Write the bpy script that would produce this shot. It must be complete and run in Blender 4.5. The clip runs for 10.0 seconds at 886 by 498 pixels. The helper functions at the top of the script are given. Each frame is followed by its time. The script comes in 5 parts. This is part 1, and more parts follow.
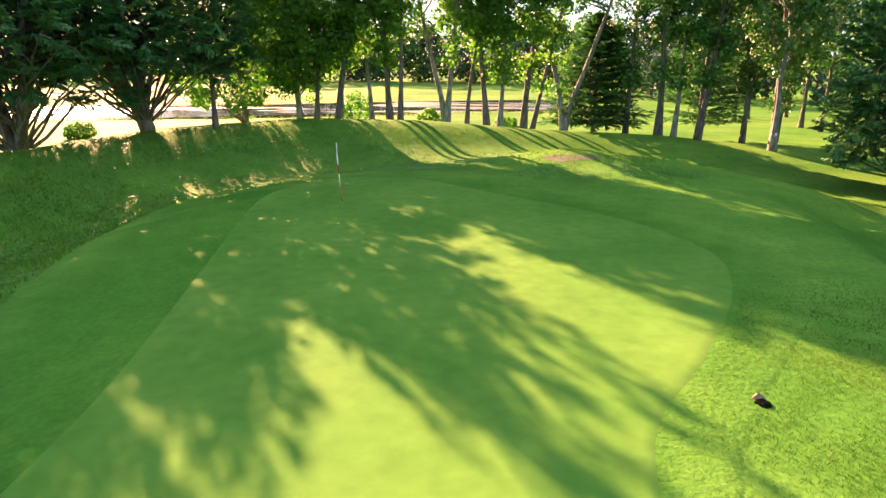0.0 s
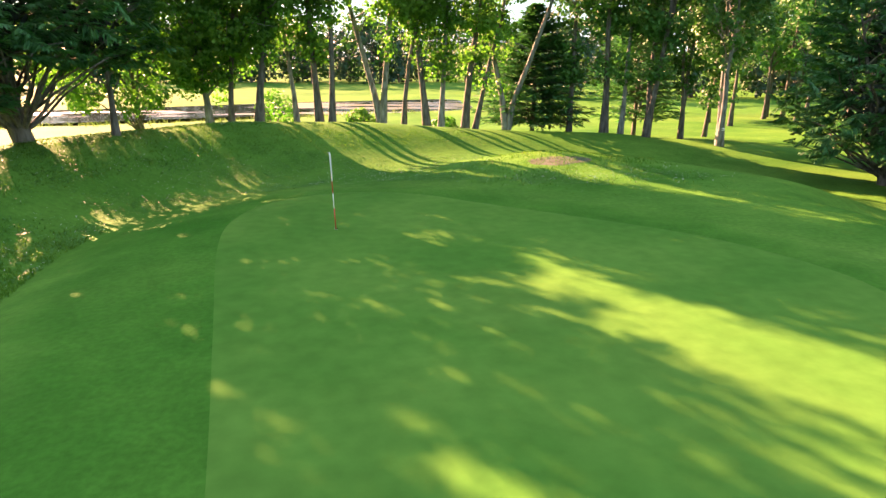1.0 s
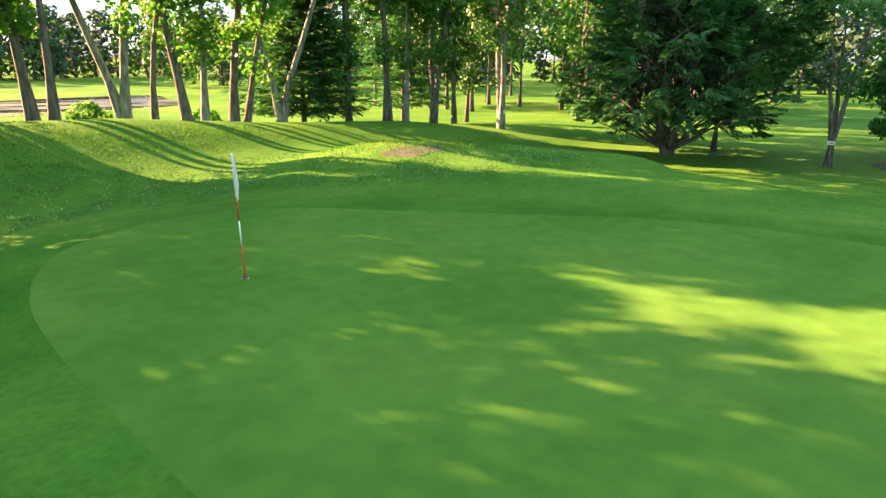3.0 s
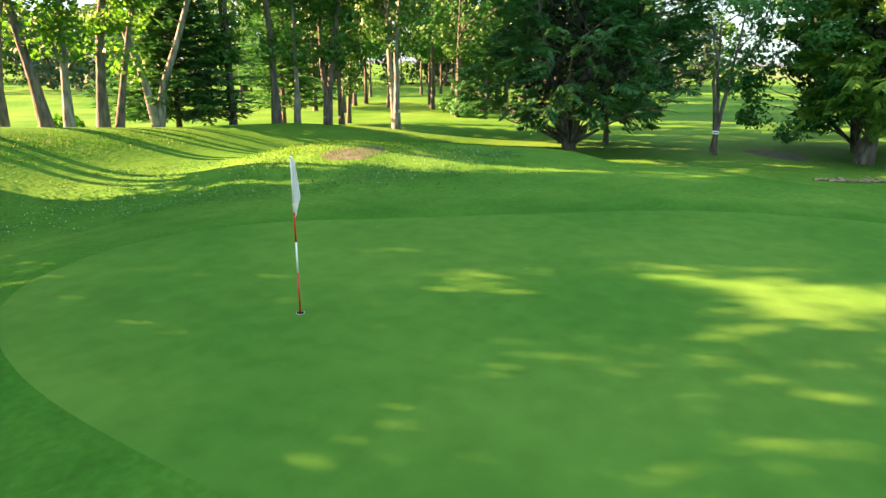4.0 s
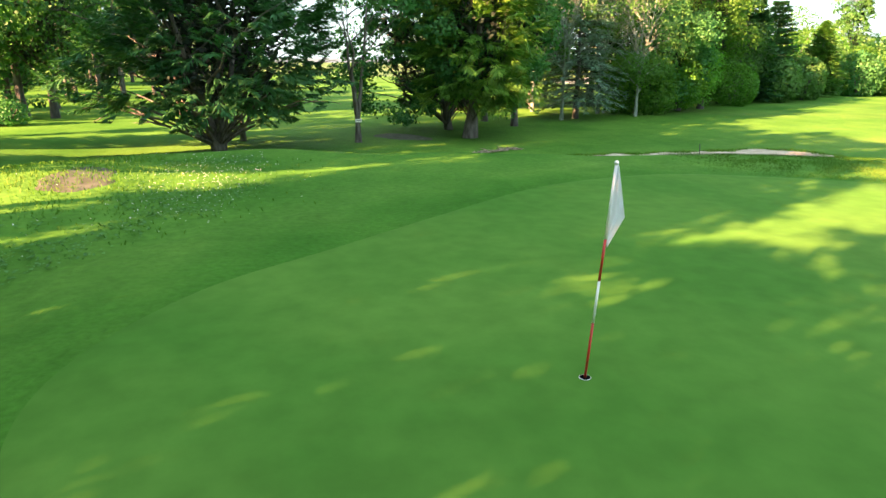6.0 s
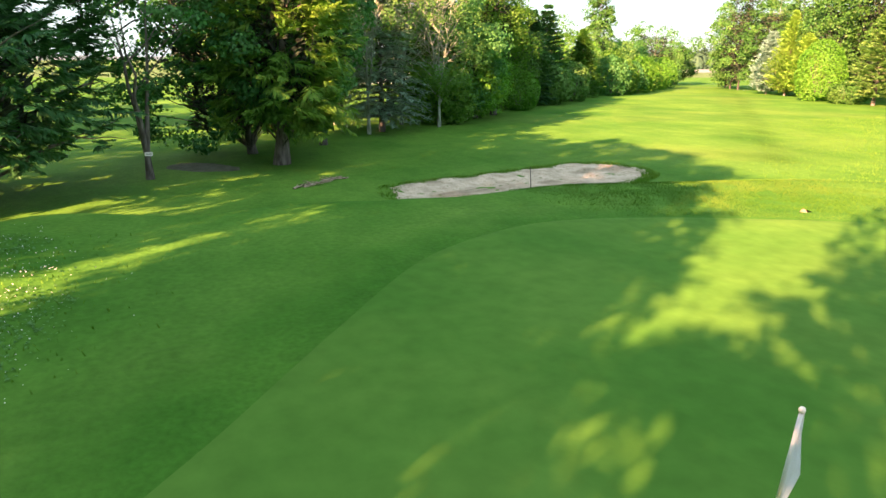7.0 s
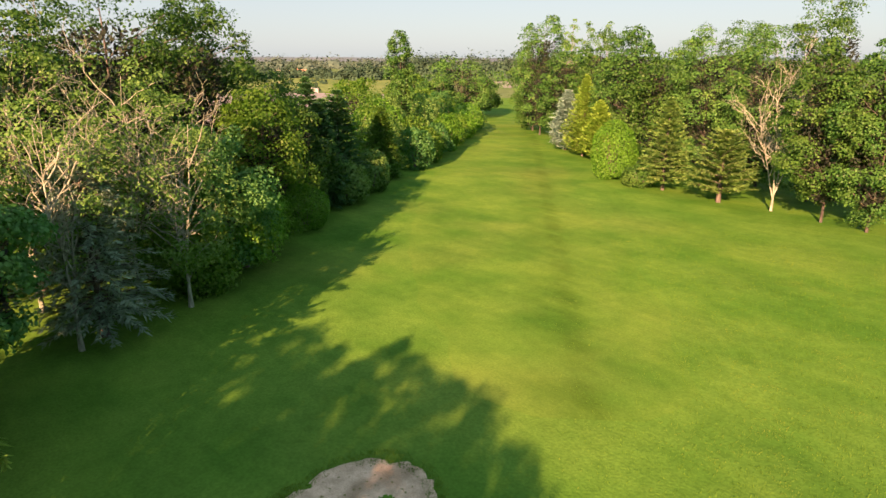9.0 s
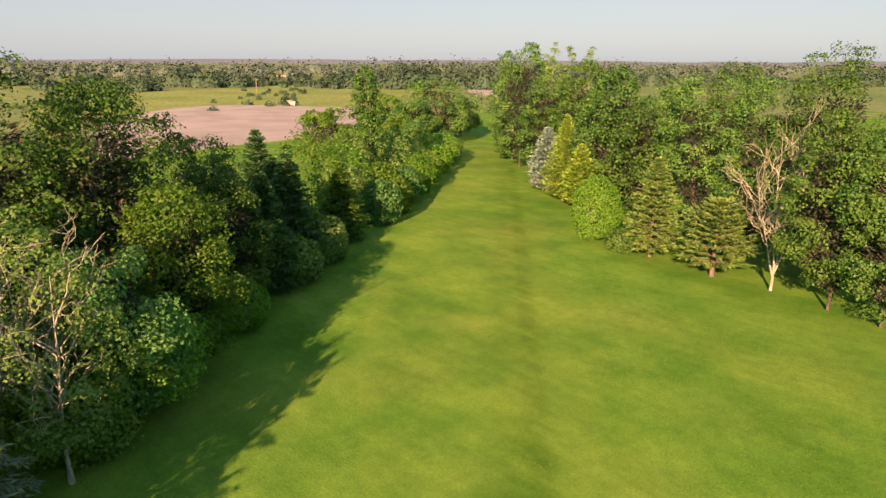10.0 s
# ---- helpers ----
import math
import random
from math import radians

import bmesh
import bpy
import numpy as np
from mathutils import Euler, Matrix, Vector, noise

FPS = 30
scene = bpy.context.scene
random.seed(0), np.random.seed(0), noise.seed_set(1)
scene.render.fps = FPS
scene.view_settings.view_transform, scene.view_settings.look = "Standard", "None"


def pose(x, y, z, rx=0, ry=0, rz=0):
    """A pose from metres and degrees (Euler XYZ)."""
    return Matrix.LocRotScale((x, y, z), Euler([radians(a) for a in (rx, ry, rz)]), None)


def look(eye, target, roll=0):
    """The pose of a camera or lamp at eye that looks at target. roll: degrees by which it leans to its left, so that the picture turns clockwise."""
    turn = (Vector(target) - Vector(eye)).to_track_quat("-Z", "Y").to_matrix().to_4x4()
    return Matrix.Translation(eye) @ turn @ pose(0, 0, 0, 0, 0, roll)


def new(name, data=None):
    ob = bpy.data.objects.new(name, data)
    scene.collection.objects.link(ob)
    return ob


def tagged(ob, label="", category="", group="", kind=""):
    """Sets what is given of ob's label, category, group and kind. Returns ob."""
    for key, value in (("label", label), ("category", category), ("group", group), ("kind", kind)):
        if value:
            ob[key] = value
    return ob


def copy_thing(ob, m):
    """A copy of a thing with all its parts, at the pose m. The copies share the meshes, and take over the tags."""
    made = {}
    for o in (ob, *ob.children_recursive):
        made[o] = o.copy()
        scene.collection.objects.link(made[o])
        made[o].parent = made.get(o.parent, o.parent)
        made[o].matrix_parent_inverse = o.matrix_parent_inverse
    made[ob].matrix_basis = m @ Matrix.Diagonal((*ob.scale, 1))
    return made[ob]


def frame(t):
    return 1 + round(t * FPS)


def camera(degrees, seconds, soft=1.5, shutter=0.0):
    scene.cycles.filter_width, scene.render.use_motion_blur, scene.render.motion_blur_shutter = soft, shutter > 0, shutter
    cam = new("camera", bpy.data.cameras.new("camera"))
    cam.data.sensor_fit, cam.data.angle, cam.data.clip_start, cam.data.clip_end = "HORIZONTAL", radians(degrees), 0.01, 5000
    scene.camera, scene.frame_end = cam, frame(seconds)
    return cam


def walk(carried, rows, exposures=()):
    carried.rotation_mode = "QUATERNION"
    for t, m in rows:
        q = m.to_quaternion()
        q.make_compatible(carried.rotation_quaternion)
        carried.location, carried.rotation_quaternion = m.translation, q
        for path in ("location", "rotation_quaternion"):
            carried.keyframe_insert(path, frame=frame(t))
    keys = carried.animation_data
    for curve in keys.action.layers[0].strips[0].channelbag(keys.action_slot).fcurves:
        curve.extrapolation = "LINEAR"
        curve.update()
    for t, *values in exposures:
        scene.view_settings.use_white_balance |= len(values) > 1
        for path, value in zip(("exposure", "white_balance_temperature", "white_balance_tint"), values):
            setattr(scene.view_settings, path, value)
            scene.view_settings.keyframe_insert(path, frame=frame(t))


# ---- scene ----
cam = camera(70.4, 10.0, soft=1.5)
PATH = [
    (0, (0.125, 0.294, 4.426), (0.12, 2.208, 3.845), 0.4),
    (0.5, (-1.968, 2.585, 4.237), (-1.79, 4.49, 3.655), 0.2),
    (1, (-3.943, 5.283, 3.959), (-3.561, 7.16, 3.383), 0.4),
    (1.5, (-5.133, 7.443, 3.684), (-4.513, 9.255, 3.107), 0.3),
    (2, (-5.866, 9.179, 3.368), (-5.01, 10.892, 2.793), 0.5),
    (2.5, (-6.54, 10.757, 3.144), (-5.491, 12.361, 2.571), 0.5),
    (3.8, (-8.292, 15.076, 2.867), (-6.813, 16.293, 2.29), 0.5),
    (4, (-8.599, 15.881, 2.744), (-7.05, 17.012, 2.175), 0.4),
    (4.5, (-9.195, 17.919, 2.615), (-7.497, 18.808, 2.045), 0.3),
    (5, (-9.518, 20.137, 2.518), (-7.693, 20.723, 1.948), 0.4),
    (5.5, (-9.453, 22.248, 2.493), (-7.547, 22.446, 1.92), 0.4),
    (6, (-8.659, 23.971, 2.457), (-6.76, 23.715, 1.885), 0.2),
    (6.2, (-8.091, 24.471, 2.426), (-6.219, 24.057, 1.857), 0.2),
    (6.75, (-6.4, 25.25, 2.92), (-4.64, 24.49, 2.345), 0.1),
    (7.3, (-4.305, 24.559, 4.569), (-2.667, 23.572, 3.985), 0.1),
    (7.5, (-3.439, 23.985, 5.388), (-1.847, 22.925, 4.805), 0.2),
    (8, (-1.578, 21.79, 8.111), (-0.091, 20.587, 7.526), 0.2),
    (8.5, (0.38, 18.87, 10.872), (1.802, 17.59, 10.289), 0.3),
    (9, (2.64, 15.435, 13.519), (4.034, 14.124, 12.939), 0.2),
    (9.5, (5.194, 11.543, 16.235), (6.576, 10.217, 15.659), 0.2),
    (10, (8.127, 7.235, 19.116), (9.49, 5.889, 18.539), 0.2),
]
EXPOSURES = [(0.0, 2.94, 6550, 14), (1.0, 3.07, 6550, 12), (2.5, 3.12, 6550, 5), (4.0, 3.2, 6600, 0), (5.0, 3.3, 6600, 0), (6.0, 3.28, 6650, 2), (7.5, 2.66, 6850, 8), (8.5, 2.1, 7000, 11), (9.0, 1.88, 7000, 11), (10.0, 1.7, 7050, 14)]
walk(cam, [(t, look(eye, target, roll)) for t, eye, target, roll in PATH], EXPOSURES)

# ---------------------------------------------------------------- light
SUN_AZ, SUN_EL = -28.0, 21.0          # degrees clockwise from +y, degrees above the horizon
world = bpy.data.worlds.new("world")
scene.world = world
world.use_nodes = True
wn = world.node_tree
sky = wn.nodes.new("ShaderNodeTexSky")
sky.sky_type = "NISHITA"
sky.sun_disc = False
sky.sun_elevation, sky.sun_rotation = radians(SUN_EL), radians(SUN_AZ)
sky.air_density, sky.dust_density, sky.ozone_density = 1.0, 0.8, 1.0
veil = wn.nodes.new("ShaderNodeMix")          # thin even cloud over the whole sky
veil.data_type = "RGBA"
veil.inputs[0].default_value = 0.88
veil.inputs[7].default_value = (1.58, 1.8, 2.12, 1)
wn.links.new(sky.outputs[0], veil.inputs[6])
wn.nodes["Background"].inputs["Strength"].default_value = 0.091
wn.links.new(veil.outputs[2], wn.nodes["Background"].inputs["Color"])
sun_dir = Vector((math.sin(radians(SUN_AZ)) * math.cos(radians(SUN_EL)), math.cos(radians(SUN_AZ)) * math.cos(radians(SUN_EL)), math.sin(radians(SUN_EL))))
sun = new("sun", bpy.data.lights.new("sun", "SUN"))
sun.data.energy, sun.data.angle, sun.data.color = 7.5, radians(0.45), (1.0, 0.48, 0.285)
sun.matrix_world = look(sun_dir * 200, (0, 0, 0))


# ---------------------------------------------------------------- materials
def nodes_of(name):
    m = bpy.data.materials.new(name)
    m.use_nodes = True
    return m, m.node_tree.nodes, m.node_tree.links, m.node_tree.nodes["Principled BSDF"]


def mixed(n, l, a, b, fac=None, blend="MIX"):
    """A colour mix of two sockets or colours."""
    node = n.new("ShaderNodeMix")
    node.data_type, node.blend_type = "RGBA", blend
    for sock, v in ((6, a), (7, b), (0, fac)):
        if v is None:
            continue
        if isinstance(v, bpy.types.NodeSocket):
            l.new(v, node.inputs[sock])
        else:
            node.inputs[sock].default_value = (*v, 1) if isinstance(v, tuple) else v
    return node.outputs[2]


def noise_fac(n, l, scale, detail=4.0, lo=0.35, hi=0.65, stretch=(1, 1, 1), turn=0.0, coords="Object"):
    tc = n.new("ShaderNodeTexCoord")
    mp = n.new("ShaderNodeMapping")
    mp.inputs["Scale"].default_value = stretch
    mp.inputs["Rotation"].default_value = (0, 0, turn)
    tx = n.new("ShaderNodeTexNoise")
    tx.inputs["Scale"].default_value, tx.inputs["Detail"].default_value = scale, detail
    mr = n.new("ShaderNodeMapRange")
    mr.inputs["From Min"].default_value, mr.inputs["From Max"].default_value = lo, hi
    l.new(tc.outputs[coords], mp.inputs[0])
    l.new(mp.outputs[0], tx.inputs["Vector"])
    l.new(tx.outputs[0], mr.inputs[0])
    return mr.outputs[0]


def bumped(n, l, bsdf, height, strength, distance):
    b = n.new("ShaderNodeBump")
    b.inputs["Strength"].default_value, b.inputs["Distance"].default_value = strength, distance
    l.new(height, b.inputs["Height"])
    l.new(b.outputs[0], bsdf.inputs["Normal"])


def grass_colour(n, l, dark, mid, dry, fine, patch=0.25, dry_amount=0.5, stripes=False, grainy=1.0):
    """Turf colour: patches, dry drifts, grain, and soft mowing drifts along the fairway. Returns the colour and the grain."""
    c = mixed(n, l, dark, mid, noise_fac(n, l, patch, 5))
    c = mixed(n, l, c, dry, noise_fac(n, l, patch * 0.37, 6, 0.5, 0.5 + 0.3 / max(dry_amount, 0.05)))
    grain = noise_fac(n, l, fine, 6, 0.25, 0.75)
    c = mixed(n, l, c, mixed(n, l, (1 - 0.45 * grainy, 1 - 0.4 * grainy, 1 - 0.5 * grainy), (1 + 0.35 * grainy, 1 + 0.3 * grainy, 1 + 0.25 * grainy), grain), 1.0, "MULTIPLY")
    c = mixed(n, l, c, mixed(n, l, (1 - 0.2 * grainy, 1 - 0.17 * grainy, 1 - 0.2 * grainy), (1 + 0.18 * grainy, 1 + 0.15 * grainy, 1 + 0.16 * grainy), noise_fac(n, l, 1.5, 6, 0.32, 0.68)), 1.0, "MULTIPLY")
    if stripes:
        c = mixed(n, l, c, mixed(n, l, (0.88, 0.92, 0.9), (1.1, 1.06, 1.03), noise_fac(n, l, 0.13, 4, 0.38, 0.62, (0.45, 1, 1), radians(20))), 1.0, "MULTIPLY")
        c = mixed(n, l, c, mixed(n, l, (0.93, 0.95, 0.94), (1.05, 1.04, 1.02), noise_fac(n, l, 0.9, 4, 0.38, 0.62, (0.2, 1, 1), radians(49.9))), 1.0, "MULTIPLY")
    return c, grain


def grass_material(name, *turf, bump=0.3, fades_to=None):
    """Turf; fades_to: the turf into which it passes towards the sheet's edge."""
    m, n, l, p = nodes_of(name)
    c, grain = grass_colour(n, l, *turf)
    if fades_to:
        at = n.new("ShaderNodeAttribute")
        at.attribute_name = "edge"
        w = n.new("ShaderNodeMath")
        w.operation = "MULTIPLY_ADD"
        w.inputs[1].default_value = 0.16
        l.new(noise_fac(n, l, 0.8, 5, 0.2, 0.8), w.inputs[0])
        l.new(at.outputs["Fac"], w.inputs[2])
        r = n.new("ShaderNodeMapRange")
        r.interpolation_type = "SMOOTHSTEP"
        r.inputs["From Min"].default_value, r.inputs["From Max"].default_value = 0.88, 1.07
        l.new(w.outputs[0], r.inputs[0])
        c = mixed(n, l, c, grass_colour(n, l, *fades_to)[0], r.outputs[0])
    l.new(c, p.inputs["Base Color"])
    p.inputs["Roughness"].default_value = 0.8
    p.inputs["Specular IOR Level"].default_value = 0.02
    bumped(n, l, p, grain, bump, 0.05)
    return m


def worn_streaks(m, turn, bands, tone):
    """Soft worn wheel streaks along one direction, broken by a noise; bands are (offset, half width)."""
    n, l = m.node_tree.nodes, m.node_tree.links
    p = n["Principled BSDF"]
    c = p.inputs["Base Color"].links[0].from_socket
    tc, mp, xyz = n.new("ShaderNodeTexCoord"), n.new("ShaderNodeMapping"), n.new("ShaderNodeSeparateXYZ")
    mp.inputs["Rotation"].default_value = (0, 0, turn)
    l.new(tc.outputs["Object"], mp.inputs[0])
    l.new(mp.outputs[0], xyz.inputs[0])
    for off, half in bands:
        d = n.new("ShaderNodeMath")
        d.operation = "SUBTRACT"
        d.inputs[1].default_value = off
        l.new(xyz.outputs[1], d.inputs[0])
        e = n.new("ShaderNodeMath")
        e.operation = "ABSOLUTE"
        l.new(d.outputs[0], e.inputs[0])
        r = n.new("ShaderNodeMapRange")
        r.interpolation_type = "SMOOTHSTEP"
        r.inputs["From Min"].default_value, r.inputs["From Max"].default_value = half * 0.3, half * 1.3
        r.inputs["To Min"].default_value, r.inputs["To Max"].default_value = 1, 0
        l.new(e.outputs[0], r.inputs[0])
        k = n.new("ShaderNodeMath")
        k.operation = "MULTIPLY"
        l.new(r.outputs[0], k.inputs[0])
        l.new(noise_fac(n, l, 0.5, 4, 0.3, 0.62, (0.25, 1.2, 1), turn), k.inputs[1])
        c = mixed(n, l, c, mixed(n, l, c, tone, 1.0, "MULTIPLY"), k.outputs[0])
    l.new(c, p.inputs["Base Color"])
    return m


def cloth_material():
    """Thin white flag cloth that the light passes through."""
    m, n, l, p = nodes_of("white_cloth")
    c = mixed(n, l, (0.82, 0.83, 0.84), (0.88, 0.89, 0.9), noise_fac(n, l, 6, 4))
    l.new(c, p.inputs["Base Color"])
    p.inputs["Roughness"].default_value = 0.85
    tr, mx = n.new("ShaderNodeBsdfTranslucent"), n.new("ShaderNodeMixShader")
    l.new(c, tr.inputs[0])
    mx.inputs[0].default_value = 0.6
    l.new(p.outputs[0], mx.inputs[1])
    l.new(tr.outputs[0], mx.inputs[2])
    l.new(mx.outputs[0], n["Material Output"].inputs[0])
    bumped(n, l, p, noise_fac(n, l, 40, 2), 0.15, 0.01)
    return m


def sand_material():
    m, n, l, p = nodes_of("bunker_sand")
    f = noise_fac(n, l, 1.6, 6)
    c = mixed(n, l, (0.4, 0.345, 0.25), (0.6, 0.52, 0.4), f)
    c = mixed(n, l, c, (0.22, 0.18, 0.115), noise_fac(n, l, 0.55, 5, 0.52, 0.68, (1, 0.45, 1)))
    c = mixed(n, l, c, (0.12, 0.15, 0.035), noise_fac(n, l, 4.5, 5, 0.62, 0.7))
    g = noise_fac(n, l, 30, 4, 0.3, 0.7)
    c = mixed(n, l, c, mixed(n, l, (0.75, 0.75, 0.72), (1.15, 1.14, 1.12), g), 1.0, "MULTIPLY")
    l.new(c, p.inputs["Base Color"])
    p.inputs["Roughness"].default_value = 0.95
    bumped(n, l, p, noise_fac(n, l, 5, 6, 0.25, 0.75), 1.0, 0.08)
    return m


def leaf_material(name, a, b, tint, thin=0.4, rough=0.5):
    """Foliage: each leaf its own shade between a and b, drifts of a third colour, light passing through."""
    m, n, l, p = nodes_of(name)
    geo = n.new("ShaderNodeNewGeometry")
    c = mixed(n, l, a, b, geo.outputs["Random Per Island"])
    c = mixed(n, l, c, tint, noise_fac(n, l, 0.45, 3, 0.45, 0.75))
    info = n.new("ShaderNodeObjectInfo")
    c = mixed(n, l, c, mixed(n, l, (0.7, 0.76, 0.72), (1.22, 1.18, 1.2), info.outputs["Random"]), 1.0, "MULTIPLY")
    l.new(c, p.inputs["Base Color"])
    p.inputs["Roughness"].default_value, p.inputs["Specular IOR Level"].default_value = rough, 0.18
    tr = n.new("ShaderNodeBsdfTranslucent")
    l.new(mixed(n, l, c, (1.05, 1.33, 0.58), 1.0, "MULTIPLY"), tr.inputs[0])
    mx = n.new("ShaderNodeMixShader")
    mx.inputs[0].default_value = thin
    l.new(p.outputs[0], mx.inputs[1])
    l.new(tr.outputs[0], mx.inputs[2])
    l.new(mx.outputs[0], n["Material Output"].inputs[0])
    return m


def bark_material(name, dark, pale):
    m, n, l, p = nodes_of(name)
    f = noise_fac(n, l, 6, 6, 0.35, 0.65, (1, 1, 0.25))
    c = mixed(n, l, dark, pale, f)
    c = mixed(n, l, c, (0.09, 0.11, 0.04), noise_fac(n, l, 1.1, 4, 0.55, 0.8))
    l.new(c, p.inputs["Base Color"])
    p.inputs["Roughness"].default_value = 0.9
    bumped(n, l, p, f, 0.7, 0.04)
    return m


def plain_material(name, a, b, scale=4, rough=0.6, bump=0.1, metal=0.0):
    m, n, l, p = nodes_of(name)
    f = noise_fac(n, l, scale, 5)
    l.new(mixed(n, l, a, b, f), p.inputs["Base Color"])
    p.inputs["Roughness"].default_value, p.inputs["Metallic"].default_value = rough, metal
    p.inputs["Specular IOR Level"].default_value = 0.0 if rough >= 1 else 0.1 if rough > 0.8 else 0.5
    bumped(n, l, p, f, bump, 0.01)
    return m


ROUGH_TURF = ((0.05, 0.15, 0.021), (0.09, 0.205, 0.034), (0.15, 0.225, 0.055), 7, 0.18, 0.45, True, 0.5)
FAIRWAY_MIX = ((0.053, 0.15, 0.021), (0.096, 0.207, 0.034), (0.158, 0.224, 0.056), 7, 0.18, 0.5, True, 0.4)
ROUGH = grass_material("rough_grass", *ROUGH_TURF, bump=0.28)
GREEN = grass_material("putting_green_turf", (0.058, 0.16, 0.024), (0.085, 0.192, 0.032), (0.137, 0.208, 0.046), 3, 0.3, 0.5, False, 0.26, bump=0.06)
COLLAR = grass_material("fringe_turf", (0.037, 0.13, 0.016), (0.06, 0.168, 0.023), (0.098, 0.185, 0.035), 10, 0.35, 0.4, False, 0.5, bump=0.35, fades_to=ROUGH_TURF)
FAIRWAY_TURF = worn_streaks(grass_material("fairway_turf", *FAIRWAY_MIX, bump=0.16), radians(49.9), [(9.2, 2.4), (8.3, 0.9)], (0.85, 0.86, 0.82))
MEADOW = grass_material("meadow", (0.11, 0.19, 0.06), (0.15, 0.23, 0.085), (0.19, 0.245, 0.11), 0.5, 0.02, 0.6)
# Greyed turf for the plain; distance haze is part of this colour.
PLAIN = grass_material("haze_tinted_farmland", (0.08, 0.15, 0.065), (0.115, 0.19, 0.08), (0.16, 0.21, 0.11), 0.2, 0.006, 0.8, bump=0.2)
BLADE = leaf_material("grass_blades", (0.04, 0.12, 0.0105), (0.092, 0.2, 0.0189), (0.12, 0.2, 0.0315), 0.3, 0.7)
LEAF = leaf_material("broad_leaves", (0.055, 0.16, 0.024), (0.118, 0.262, 0.04), (0.14, 0.27, 0.044), 0.5)
LEAF_DARK = leaf_material("dark_leaves", (0.032, 0.135, 0.042), (0.08, 0.235, 0.0683), (0.096, 0.24, 0.063), 0.38)
# Darker leaves; on the fairway belt the trees' shade is in this colour.
LEAF_DEEP = leaf_material("deep_and_shaded_leaves", (0.024, 0.085, 0.0168), (0.056, 0.15, 0.0263), (0.072, 0.16, 0.0315), 0.3)
LEAF_WOOD = leaf_material("woodland_leaves", (0.0208, 0.09, 0.0189), (0.068, 0.19, 0.0378), (0.08, 0.185, 0.0378), 0.18)
LEAF_LIGHT = leaf_material("light_leaves", (0.06, 0.19, 0.021), (0.116, 0.31, 0.0357), (0.136, 0.32, 0.042), 0.4)
LEAF_PALE = leaf_material("pale_leaves", (0.075, 0.185, 0.045), (0.135, 0.285, 0.075), (0.16, 0.3, 0.085), 0.4)
CYPRESS = leaf_material("cypress_sprays", (0.024, 0.1, 0.0368), (0.08, 0.225, 0.0788), (0.084, 0.215, 0.0735), 0.3)
CONIFER = leaf_material("conifer_sprays", (0.044, 0.14, 0.0294), (0.104, 0.25, 0.042), (0.136, 0.26, 0.042), 0.3)
CONIFER_OLIVE = leaf_material("olive_conifer_sprays", (0.045, 0.135, 0.024), (0.14, 0.29, 0.045), (0.185, 0.31, 0.048), 0.34)
CONIFER_PALE = leaf_material("pale_green_conifer_sprays", (0.08, 0.19, 0.0525), (0.192, 0.35, 0.0945), (0.232, 0.36, 0.105), 0.3)
CONIFER_YELLOW = leaf_material("golden_conifer_sprays", (0.115, 0.25, 0.035), (0.26, 0.45, 0.08), (0.29, 0.47, 0.09), 0.3)
CONIFER_BLUE = leaf_material("blue_conifer_sprays", (0.136, 0.25, 0.221), (0.24, 0.4, 0.367), (0.272, 0.43, 0.389), 0.2)
CONIFER_GREY = leaf_material("grey_conifer_sprays", (0.104, 0.19, 0.147), (0.208, 0.34, 0.263), (0.216, 0.32, 0.242), 0.25)
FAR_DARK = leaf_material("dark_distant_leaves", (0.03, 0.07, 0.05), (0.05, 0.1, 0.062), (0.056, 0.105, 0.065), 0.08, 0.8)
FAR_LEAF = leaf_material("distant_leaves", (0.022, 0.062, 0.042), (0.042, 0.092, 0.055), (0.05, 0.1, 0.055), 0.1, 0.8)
# Paler, bluer leaves: the distance haze is mixed into their colour.
FAR_HAZE = leaf_material("haze_tinted_leaves", (0.06, 0.11, 0.0893), (0.076, 0.13, 0.105), (0.08, 0.135, 0.11), 0.1, 0.8)
CLOVER = leaf_material("clover_leaf", (0.075, 0.19, 0.045), (0.135, 0.28, 0.1), (0.15, 0.29, 0.11), 0.4, 0.6)
REED = leaf_material("reeds", (0.096, 0.17, 0.0525), (0.192, 0.27, 0.105), (0.24, 0.29, 0.137), 0.35)
BARK = bark_material("brown_bark", (0.036, 0.0361, 0.0308), (0.12, 0.123, 0.105))
BARK_PALE = bark_material("pale_bark", (0.088, 0.0997, 0.077), (0.216, 0.247, 0.204))
BARK_RED = bark_material("conifer_bark", (0.048, 0.0427, 0.0352), (0.152, 0.147, 0.127))
BARK_CREAM = bark_material("cream_bark", (0.14, 0.175, 0.135), (0.27, 0.335, 0.27))
BARK_DARK = bark_material("dark_bark", (0.0224, 0.0238, 0.0209), (0.068, 0.0722, 0.0616))
# Near-black filler colour that stands in for the shade inside crowns.
CROWN_SHADE = bark_material("crown_shade_black", (0.007, 0.017, 0.01), (0.017, 0.036, 0.021))
BARK_GREY = bark_material("grey_bark", (0.072, 0.0808, 0.0715), (0.216, 0.242, 0.22))
SAND = sand_material()
EARTH = plain_material("bare_earth", (0.07, 0.08, 0.05), (0.115, 0.125, 0.09), 2.5, 0.95, 0.6)
SOIL = plain_material("ploughed_soil", (0.18, 0.2, 0.2), (0.235, 0.26, 0.26), 0.08, 0.95, 0.2)
RED = plain_material("red_pole_paint", (0.42, 0.02, 0.012), (0.5, 0.03, 0.02), 9, 0.35, 0.02)
